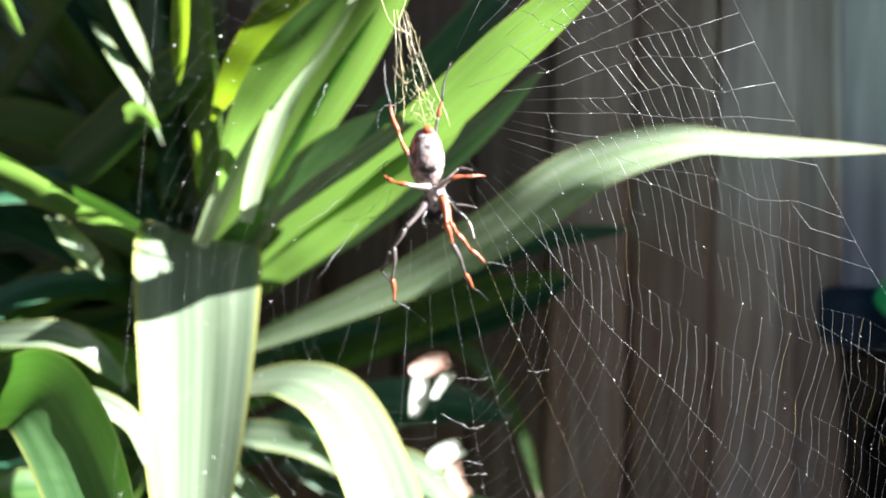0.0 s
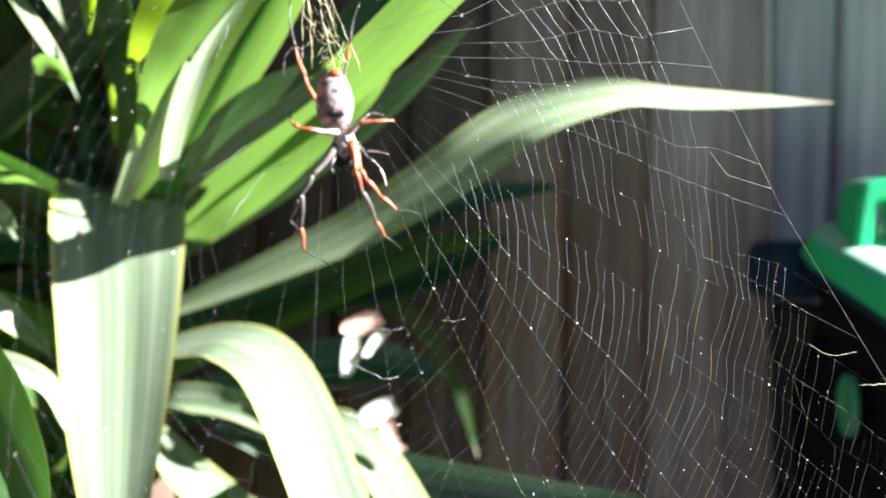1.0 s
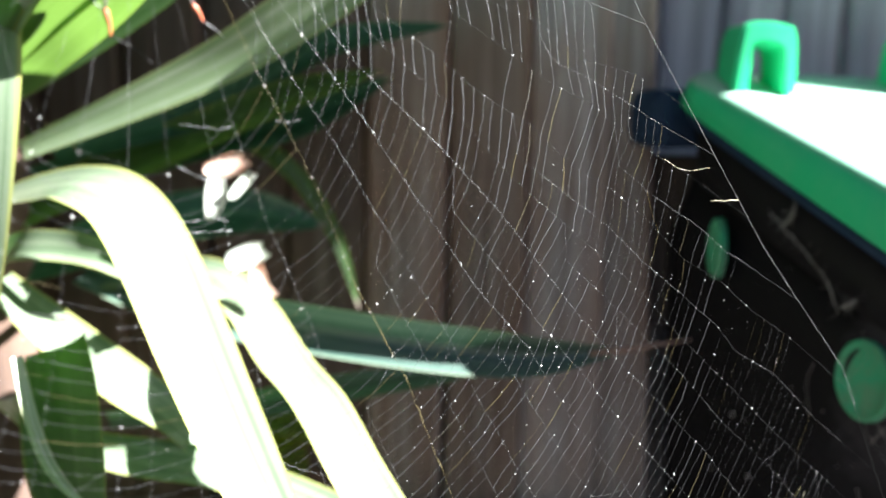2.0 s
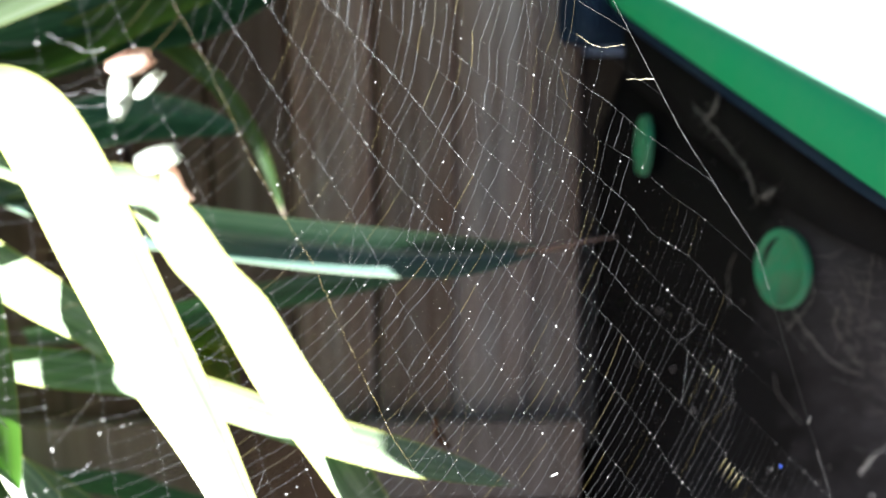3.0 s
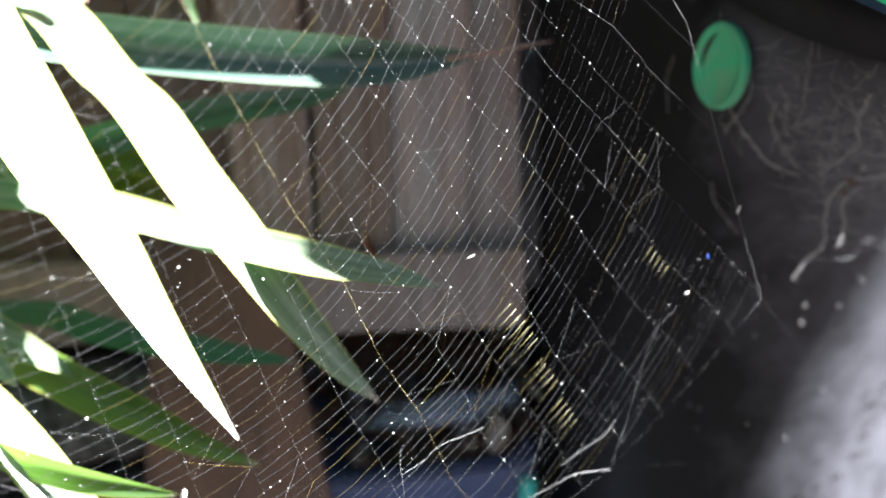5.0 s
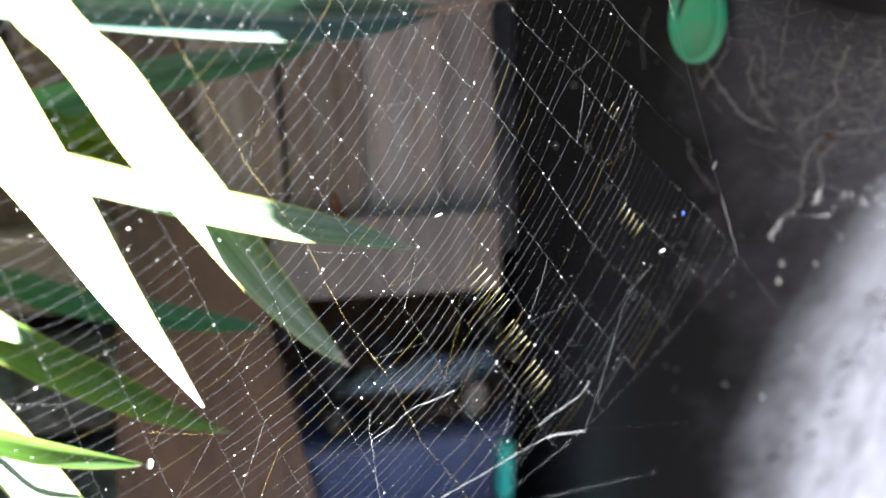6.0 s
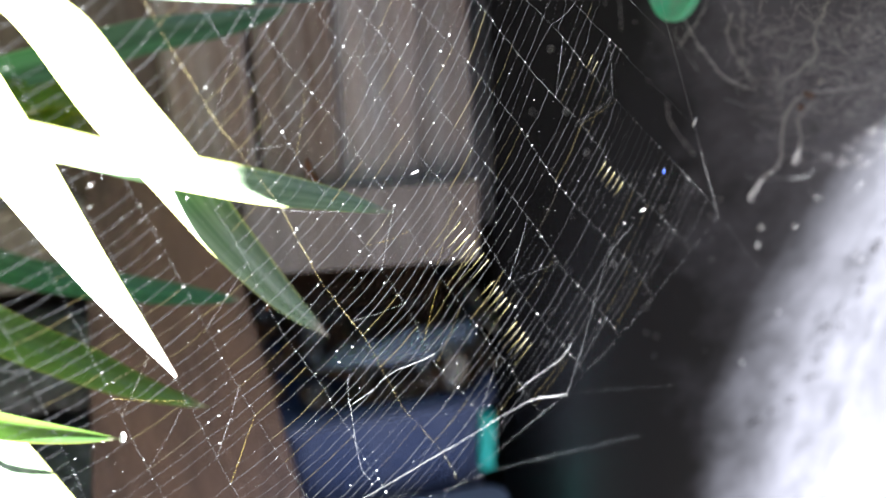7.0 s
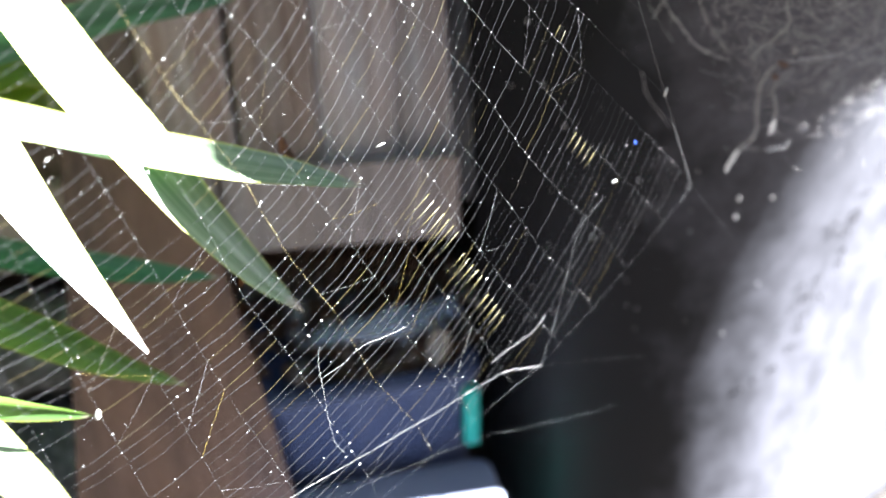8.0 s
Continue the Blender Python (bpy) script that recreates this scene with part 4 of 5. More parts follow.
    # a thick loose guy thread under the web, and the matted silk over the hub
    for pts, thick in (([(0.338, 0.788), (0.315, 0.794), (0.298, 0.793), (0.253, 0.785), (0.178, 0.774), (0.13, 0.765)], 0.00009),
                       ([(0.40, 0.732), (0.35, 0.743), (0.285, 0.757), (0.203, 0.761), (0.15, 0.76)], 0.000009),
                       ([(0.2505, 0.847), (0.238, 0.846), (0.2245, 0.845), (0.213, 0.839), (0.202, 0.8355)], 0.00010),
                       ([(0.202, 0.8355), (0.2012, 0.8385), (0.2015, 0.847), (0.203, 0.853)], 0.00007),
                       ([(0.202, 0.8355), (0.203, 0.81), (0.205, 0.795), (0.209, 0.787)], 0.00006),
                       ([(0.3405, 0.8215), (0.334, 0.815), (0.326, 0.812), (0.312, 0.808), (0.302, 0.804)], 0.00011),
                       ([(0.338, 0.788), (0.345, 0.806), (0.352, 0.826), (0.366, 0.868), (0.385, 0.885)], 0.00004),
                       ([(0.284, 1.163), (0.268, 1.162), (0.256, 1.168)], 0.00008), ([(0.302, 1.146), (0.285, 1.146)], 0.00013)):
        bm = bmesh.new()
        line = spline([flat(x, z, 0.001) for x, z in pts], 5 * len(pts))
        tube(bm, [p + Vector((rng.uniform(-1, 1), 0, rng.uniform(-1, 1))) * 0.0003 for p in line], [thick * rng.uniform(0.6, 1.3) for _ in line], 5)
        part("loose_thread", bm, GOLD_SILK if thick in (0.00008, 0.00013) else SILK_WHITE, web)
    # short runs of thick golden thread between neighbouring spokes
    for angle, wide, r0, r1 in ((-58.2, 2.2, 0.457, 0.487), (-58.4, 1.6, 0.499, 0.522), (-58.8, 1.6, 0.531, 0.552), (-48.0, 1.1, 0.505, 0.528), (-44.0, 0.9, 0.455, 0.462)):
        bm = bmesh.new()
        r = r0
        while r < r1:
            ends = [flat(HUB.x + (r + tilt) * math.cos(radians(angle + k * wide / 2)), HUB.y + (r + tilt) * math.sin(radians(angle + k * wide / 2)), -0.0004) for k, tilt in ((-1, rng.uniform(0, 0.002)), (1, 0.0))]
            tube(bm, [ends[0], (ends[0] + ends[1]) / 2 + Vector((0, 0, -0.0005)), ends[1]], rng.uniform(0.00006, 0.00012), 4)
            r += 0.0049
        part("golden_threads", bm, GOLD_BAR, web, "bundle of short thick golden threads")
    # lines of old silk hung with debris
    for pts in ([(-0.0323, 1.2430), (-0.0196, 1.2520), (-0.0047, 1.2654), (0.0058, 1.2753)],
                [(-0.0219, 1.2231), (-0.0109, 1.2390), (-0.0041, 1.2484), (0.0041, 1.2516), (0.0078, 1.2629)],
                [(0.0013, 1.2876), (0.0019, 1.2977), (0.0086, 1.3007)],
                [(-0.0263, 1.2932), (-0.0232, 1.3005), (-0.0211, 1.3078)],
                [(-0.0121, 1.2480), (-0.0032, 1.2507), (0.0023, 1.2568)],
                [(0.0318, 1.1665), (0.0446, 1.1603), (0.0508, 1.1610)],
                [(0.0270, 1.1473), (0.0338, 1.1443), (0.0440, 1.1460), (0.0502, 1.1444)],
                [(0.0287, 1.1396), (0.0377, 1.1402), (0.0521, 1.1408)],
                [(0.0334, 1.1825), (0.0454, 1.1808), (0.0536, 1.1814)],
                [(0.0696, 1.1843), (0.0750, 1.1837), (0.0799, 1.1848)],
                [(0.0258, 0.9995), (0.0318, 1.0020), (0.0336, 1.0046)]):
        bm = bmesh.new()
        line = spline([flat(x, z) for x, z in pts], 14)
        line = [p + Vector((rng.uniform(-1, 1), rng.uniform(-1, 1), rng.uniform(-1, 1))) * 0.0004 for p in line]
        tube(bm, line, [0.00022 * rng.random() ** 2 + 0.00003 for _ in line], 4)
        part("debris_line", bm, SILK_WHITE, web)
    bm = bmesh.new()
    rng = random.Random(21)
    cone = lambda u, v: flat(0.0205 - 0.011 * u + 0.0125 * (1 - u * 0.55) * v, 1.292 + 0.052 * u, 0.001)
    for v in (-1, -0.6, 0.1, 0.55, 1):
        tube(bm, [cone(u / 10, v * (1 - 0.5 * (u / 10)) + rng.uniform(-0.06, 0.06)) for u in range(11)], [0.00011 * rng.uniform(0.6, 2.0) for _ in range(11)], 4)
    for _ in range(90):
        u, v = rng.random() ** 1.3 * 0.8, rng.uniform(-0.9, 0.9) * 0.8
        p, q = cone(u, v), cone(min(u + rng.uniform(-0.05, 0.2), 1), max(-0.9, min(0.9, v + rng.uniform(-0.6, 0.6))))
        tube(bm, [p, (p + q) / 2 + Vector((0, rng.uniform(-0.001, 0.001), -0.001)), q], 0.00005 * rng.uniform(0.6, 1.8), 3)
    line = [flat(0.014, 1.333, 0.001), flat(0.009, 1.338, 0.001), flat(0.012, 1.352, 0.001), flat(0.010, 1.368, 0.001), flat(0.011, 1.40, 0)]
    tube(bm, spline(line, 16), 0.0002, 5)
    line = [flat(0.014, 1.333, 0.001), flat(0.006, 1.337, 0.001), flat(0.002, 1.345, 0.001), flat(0.0, 1.352, 0.001)]
    tube(bm, spline(line, 12), 0.00018, 5)
    part("hub_silk", bm, GOLD_SILK, web, "matted pale golden silk over the hub")
    bm = bmesh.new()
    bmesh.ops.create_icosphere(bm, subdivisions=2, radius=1, matrix=Matrix.Translation(flat(0.405, 0.913, -0.001)) @ Matrix.Diagonal((0.0006, 0.0005, 0.0013, 1)))
    part("blue_speck", bm, material("blue_fleck", (0.05, 0.12, 0.6), 0.4)[0], web, "tiny bright blue fleck")
    # prey remains and dust caught on the web
    for x, z, length in ((0.4275, 0.938, 0.006), (0.244, 0.947, 0.005), (0.39, 0.893, 0.004)):
        bm = bmesh.new()
        m = Matrix.Translation(flat(x, z, -0.001)) @ Euler((0, 0.28 if length > 0.0055 else 1.2, 0)).to_matrix().to_4x4() @ Matrix.Diagonal((0.0005, 0.0005, length / 2, 1))
        bmesh.ops.create_icosphere(bm, subdivisions=2, radius=1, matrix=m)
        part("wrapped_prey", bm, DUST, web, "tiny white silk-wrapped bundle")
    verts, faces = [], []
    bm = bmesh.new()
    bmesh.ops.create_icosphere(bm, subdivisions=1, radius=1)
    bm.verts.index_update()
    ball = [v.co.copy() for v in bm.verts]
    sides = [tuple(v.index for v in f.verts) for f in bm.faces]
    bm.free()

    def speck(m):
        base = len(verts)
        verts.extend(m @ v for v in ball)
        faces.extend((a + base, b + base, c + base) for a, b, c in sides)

    keys = sorted(nodes)
    for _ in range(3200):
        i, k = rng.choice(keys)
        x, z, off = nodes[i, k]
        if (i + 1, k) in nodes and rng.random() < 0.75:
            w = rng.random()
            x, z, off = [g + (h - g) * w for g, h in zip(nodes[i, k], nodes[i + 1, k])]
        if z > 1.15 and rng.random() < 0.3:
            continue
        p = flat(x + rng.uniform(-0.0006, 0.0006), z + rng.uniform(-0.0006, 0.0006), off)
        r = 0.00009 + 0.0003 * rng.random() ** 9
        m = Matrix.Translation(p) @ Euler((rng.random() * 6, rng.random() * 6, 0)).to_matrix().to_4x4() @ Matrix.Diagonal((r, r * rng.uniform(0.5, 1), r * rng.uniform(0.8, 2.2), 1))
        speck(m)
    for _ in range(220):
        i, k = rng.choice(keys)
        x, z, off = nodes[i, k]
        if x < 0.18 or z > 1.12:
            continue
        r = 0.00018 + 0.00035 * rng.random() ** 3
        m = Matrix.Translation(flat(x, z, off)) @ Matrix.Diagonal((r, r, r * rng.uniform(0.8, 1.3), 1))
        speck(m)
    # beads of dust strung along the spokes
    for i, k in keys:
        if spokes[i][0] > -105 and rng.random() < 0.35:
            x, z, off = nodes[i, k]
            r = rng.choice((0.00005, 0.00006, 0.00008, 0.00013)) * (1.5 if spokes[i][0] > -55 else 1)
            m = Matrix.Translation(flat(x, z, off)) @ Matrix.Diagonal((r, r, r * rng.uniform(0.9, 1.8), 1))
            speck(m)
    me = bpy.data.meshes.new("dust_specks")
    me.from_pydata(verts, [], faces)
    me.materials.append(DUST)
    specks = tagged(new("dust_specks", me), kind="stuff")
    specks.parent = web
    return web


# ---- spider ----
PX = 0.000244  # metres in a step of the spider's drawing grid


def spider_materials():
    mat, nodes, links, p = material("abdomen", (0.5, 0.42, 0.40), 0.45)
    vec = coords(nodes, links)
    a = noisy(nodes, links, vec, 420, 5, 0.7)
    b = noisy(nodes, links, vec, 150, 3)
    col = ramp(nodes, links, a, (0.36, (0.035, 0.02, 0.018)), (0.49, (0.20, 0.155, 0.15)), (0.64, (0.58, 0.53, 0.53)))
    col = blend(nodes, links, ramp(nodes, links, b, (0.5, (0, 0, 0)), (0.7, (0.6, 0.6, 0.6))), col, (0.36, 0.17, 0.14))
    links.new(col, p.inputs["Base Color"])
    bumped(nodes, links, p, a, 0.5, 0.0006)
    silver, nodes, links, p = material("silver_hair", (0.55, 0.52, 0.50), 0.5)
    f = noisy(nodes, links, coords(nodes, links), 600, 4)
    links.new(ramp(nodes, links, f, (0.38, (0.06, 0.05, 0.05)), (0.58, (0.60, 0.57, 0.57))), p.inputs["Base Color"])
    bumped(nodes, links, p, f, 0.6, 0.0005)
    out = [mat, silver]
    for name, col in (("leg_orange", (0.46, 0.115, 0.05)), ("leg_grey", (0.13, 0.105, 0.10)), ("leg_black", (0.014, 0.011, 0.011)), ("leg_pale", (0.62, 0.52, 0.49))):
        m, nodes, links, p = material(name, col, 0.35)
        f = noisy(nodes, links, coords(nodes, links), 500, 4)
        links.new(blend(nodes, links, ramp(nodes, links, f, (0.5, (0, 0, 0)), (0.75, (0.6, 0.6, 0.6))), col, tuple(min(1, c * 0.4 + 0.10) for c in col)), p.inputs["Base Color"])
        out.append(m)
    return out


def build_spider():
    ABD, SILVER, ORANGE, GREY, BLACK, WHITE = spider_materials()
    at = on_web(0.0262, 1.2625, -0.007)
    spider = thing("spider", at, "orb-weaver spider, silvery abdomen and banded orange legs, head down", "spider")

    def sp(x, y, out=0.0):
        return Vector(((x - 768) * PX, out, (338 - y) * PX))
    bm = bmesh.new()
    egg(bm, sp(755, 280, -0.002), 32 * PX, 30 * PX, 53 * PX, radians(-3), -0.10)
    for v in bm.verts:
        v.co += v.co.normalized() * 0.0005 * noise.noise(v.co * 600)
    abdomen = part("abdomen", bm, ABD, spider, "mottled silver and reddish abdomen")
    bm = bmesh.new()
    egg(bm, sp(757, 236, -0.0055), 11 * PX, 6 * PX, 9 * PX)
    part("spinnerets", bm, ORANGE, abdomen)
    bm = bmesh.new()
    egg(bm, sp(759, 303, -0.0078), 17 * PX, 5 * PX, 8 * PX)
    part("dark_band", bm, BLACK, abdomen, "dark brown band across the abdomen")
    bm = bmesh.new()
    egg(bm, sp(772, 356, -0.001), 21 * PX, 16 * PX, 29 * PX, 0, 0.12)
    head = part("cephalothorax", bm, SILVER, spider, "silver-haired front body")
    bm = bmesh.new()
    egg(bm, sp(770, 346, -0.004), 11 * PX, 8 * PX, 15 * PX)
    part("sternum", bm, WHITE, head)
    for dx in (-8, 8):
        bm = bmesh.new()
        egg(bm, sp(772 + dx, 384, -0.0025), 8 * PX, 9 * PX, 13 * PX)
        part("jaw", bm, BLACK, head)
        bm = bmesh.new()
        tube(bm, spline([sp(772 + dx * 1.6, 372, -0.004), sp(772 + dx * 2.6, 392, -0.007), sp(772 + dx * 1.9, 404, -0.006)], 8), [0.0006, 0.0007, 0.0007, 0.0007, 0.0006, 0.0006, 0.0008, 0.0009, 0.0005], 7)
        part("palp", bm, BLACK if dx < 0 else ORANGE, head)

    def leg(joints, thick, looks):
        """Segments from the body outwards; each look is a material."""
        first = None
        for k, ((x0, y0, o0), (x1, y1, o1)) in enumerate(zip(joints, joints[1:])):
            a, b = sp(x0, y0, o0), sp(x1, y1, o1)
            bm = bmesh.new()
            n = 8
            pts, rad = [], []
            for i in range(n + 1):
                u = i / n
                side = Vector((-(b - a).z, 0, (b - a).x)) * 0.05 * math.sin(u * math.pi)
                pts.append(a.lerp(b, u) + side)
                rad.append(thick[k] * (1 - 0.35 * u) * (0.75 + 0.35 * math.sin(min(1, u * 1.4 + 0.15) * math.pi)))
            tube(bm, pts, rad, 9)
            ob = part("leg" if first is None else ("patella", "tibia", "metatarsus", "tarsus")[min(k - 1, 3)], bm, looks[k], first or spider)
            if first is None:
                first = ob
            if looks[k] in (GREY, BLACK) and k < 3:
                bm = bmesh.new()
                rng = random.Random(k)
                for _ in range(26):
                    u = rng.random()
                    p = a.lerp(b, u)
                    way = Vector((rng.uniform(-1, 1), rng.uniform(-1, 0.3), rng.uniform(-1, 1))).normalized()
                    tube(bm, [p, p + way * thick[k] * 1.9], [0.00007, 0.00002], 3)
                tagged(part("bristles", bm, BLACK, first), kind="stuff")
        return first
    F, P, T, M, E = 0.0013, 0.0011, 0.001, 0.0006, 0.00032
    leg([(762, 330, -0.003), (724, 278, -0.007), (706, 238, -0.006), (690, 192, -0.004), (676, 106, 0.002)], (F, T, T, M), (WHITE, ORANGE, ORANGE, BLACK))
    leg([(772, 330, -0.002), (771, 262, 0.004), (774, 205, 0.002), (780, 180, 0.0), (795, 106, 0.003)], (F, T, T, M), (GREY, GREY, ORANGE, BLACK))
    leg([(762, 332, -0.004), (722, 331, -0.008), (697, 326, -0.008), (683, 316, -0.006), (681, 292, -0.001)], (0.0016, T, T, E), (WHITE, ORANGE, ORANGE, BLACK))
    leg([(778, 334, -0.004), (800, 319, -0.008), (832, 315, -0.008), (858, 312, -0.004)], (0.0016, T, M), (WHITE, ORANGE, ORANGE))
    leg([(760, 350, -0.002), (722, 408, -0.010), (704, 440, -0.010), (701, 496, -0.006), (704, 534, -0.003), (760, 572, 0.002)], (0.0018, P, T, 0.0011, E), (GREY, GREY, GREY, ORANGE, BLACK))
    leg([(754, 356, 0.0), (716, 412, -0.004), (696, 448, -0.004), (680, 482, -0.003), (704, 516, 0.001)], (0.0017, P, T, E), (GREY, GREY, GREY, BLACK))
    leg([(783, 348, -0.003), (794, 400, -0.010), (804, 432, -0.009), (828, 484, -0.005), (842, 508, -0.003), (872, 532, 0.002)], (0.0019, P, T, 0.001, E), (ORANGE, ORANGE, GREY, ORANGE, BLACK))
    leg([(787, 356, 0.0), (800, 396, -0.006), (812, 414, -0.006), (836, 442, -0.004), (862, 463, -0.002), (905, 470, 0.002)], (0.0017, P, T, 0.001, E), (ORANGE, ORANGE, ORANGE, ORANGE, BLACK))
    # the short third pair, folded behind the body
    leg([(785, 330, 0.001), (813, 296, 0.004), (838, 299, 0.004)], (T, M), (GREY, GREY))
    leg([(787, 345, 0.001), (806, 362, 0.004), (847, 366, 0.005)], (T, M), (BLACK, GREY))
    leg([(788, 352, 0.001), (812, 374, 0.004), (832, 390, 0.005), (843, 421, 0.006)], (P, T, M), (BLACK, BLACK, WHITE))
    return spider


# ---- things below the fence and on the bin ----
def build_boxes():
    tub = thing("storage_tub", (0.20, 0.70, 0.18), "navy plastic storage tub with teal clips, covered in leaf litter", "storage box")
    at = Matrix.Rotation(radians(-6), 4, "Z")
    tub.matrix_basis = tub.matrix_basis @ at
    bm = bmesh.new()
    rings = []
    for z, g in ((0.0, 0.02), (0.02, 0.012), (0.375, 0.0), (0.38, -0.006), (0.393, -0.006), (0.396, 0.002), (0.396, 0.01), (0.375, 0.012)):
        rings.append([(x, y, z) for x, y in rounded(-0.02 + g, 0.205 - g, g, 0.30 - g, 0.025, 0.025, 4)])
    loft(bm, rings)
    part("body", bm, NAVY, tub)
    for x in (0.195,):
        bm = bmesh.new()
        box(bm, x - 0.006, x + 0.010, -0.012, 0.004, 0.30, 0.375, 0.004)
        part("clip", bm, TEAL, tub, "teal plastic clip")
    low = thing("plastic_crate", (0.215, 0.645, 0.18), "slate-blue plastic crate on the ground", "crate")
    low.matrix_basis = low.matrix_basis @ at
    bm = bmesh.new()
    rings = []
    for z, g in ((0.0, 0.012), (0.255, 0.0), (0.26, -0.006), (0.272, -0.006), (0.275, 0.0), (0.275, 0.02)):
        rings.append([(x, y, z) for x, y in rounded(-0.05 + g, 0.19 - g, -0.06 + g, 0.045 - g, 0.02, 0.02, 4)])
    loft(bm, rings)
    part("body", bm, SLATE, low)
    bm = bmesh.new()
    box(bm, 0.192, 0.204, -0.03, -0.008, 0.17, 0.25, 0.004)
    part("clip", bm, TEAL, low, "teal plastic clip")
    # damp brown litter banked up against the far side of the tub
    soil, nodes, links, p = material("damp_litter", (0.2, 0.12, 0.07), 0.95)
    f = blend(nodes, links, 0.5, noisy(nodes, links, coords(nodes, links), 40, 5), noisy(nodes, links, coords(nodes, links), 170, 5))
    links.new(ramp(nodes, links, f, (0.36, (0.10, 0.06, 0.035)), (0.5, (0.27, 0.165, 0.10)), (0.66, (0.42, 0.34, 0.27))), p.inputs["Base Color"])
    bumped(nodes, links, p, f, 1.0, 0.01)
    bm = bmesh.new()
    grid = []
    for i in range(31):
        row = []
        for j in range(31):
            x, y = 0.205 + 0.20 * i / 30, 0.73 + 0.24 * j / 30
            z = 0.556 + 0.8 * max(0, y - 0.84) + 0.016 * noise.noise(Vector((x * 22, y * 22, 1))) + 0.007 * noise.noise(Vector((x * 90, y * 90, 4)))
            row.append(bm.verts.new((x, y - 0.105 * (x - 0.2), z)))
        grid.append(row)
    for i in range(30):
        for j in range(30):
            bm.faces.new((grid[i][j], grid[i + 1][j], grid[i + 1][j + 1], grid[i][j + 1]))
    bmesh.ops.solidify(bm, geom=bm.faces[:], thickness=0.01)
    tagged(part("leaf_litter", bm, soil), "damp brown leaf litter heaped on the navy tub", "leaf litter", kind="stuff")
    # pale crumpled sheet lying on the litter
    bm = bmesh.new()
    n = 14
    grid = []
    for i in range(n + 1):
        row = []
        for j in range(7):
            u, v = i / n, j / 6
            p = Vector((0.225, 0.735, 0.597)).lerp(Vector((0.408, 0.745, 0.575)), u).lerp(Vector((0.268, 0.800, 0.593)).lerp(Vector((0.432, 0.800, 0.586)), u), v)
            p.z += 0.006 + 0.010 * math.sin(u * 3.1) * math.sin(v * 3.1) + 0.007 * noise.noise(Vector((u * 5, v * 3, 5))) - 0.012 * (1 - u) * v
            row.append(bm.verts.new(p))
        grid.append(row)
    for i in range(n):
        for j in range(6):
            bm.faces.new((grid[i][j], grid[i + 1][j], grid[i + 1][j + 1], grid[i][j + 1]))
    bmesh.ops.solidify(bm, geom=bm.faces[:], thickness=0.002)
    tagged(part("plastic_sheet", bm, PALE), "crumpled pale bluish plastic sheet on leaf litter", "plastic sheet")
    # board leaning under the fence
    plank = thing("timber_board", (0, 0, 0), "brown timber board leaning against the fence", "board")
    top, low_l, low_r, top_r = Vector((0.055, 0.76, 0.827)), Vector((0.006, 0.66, 0.52)), Vector((0.205, 0.655, 0.42)), Vector((0.164, 0.745, 0.745))
    bm = bmesh.new()
    n1 = (top_r - top).cross(low_l - top).normalized()
    if n1.y > 0:
        n1 = -n1
    quad = [top + Vector((0.004, 0.01, 0.04)), top_r + Vector((-0.002, 0.01, 0.04)), low_r + (low_r - top_r) * 0.75, low_l + (low_l - top) * 0.9]
    f = [bm.verts.new(p) for p in quad]
    g = [bm.verts.new(p - n1 * 0.018) for p in quad]
    bm.faces.new(f)
    bm.faces.new(g[::-1])
    for k in range(4):
        bm.faces.new((f[k], g[k], g[(k + 1) % 4], f[(k + 1) % 4]))
    bmesh.ops.recalc_face_normals(bm, faces=bm.faces)
    bmesh.ops.subdivide_edges(bm, edges=bm.edges[:], cuts=3, use_grid_fill=True)
    part("plank", bm, BROWN, plank, smooth=False)


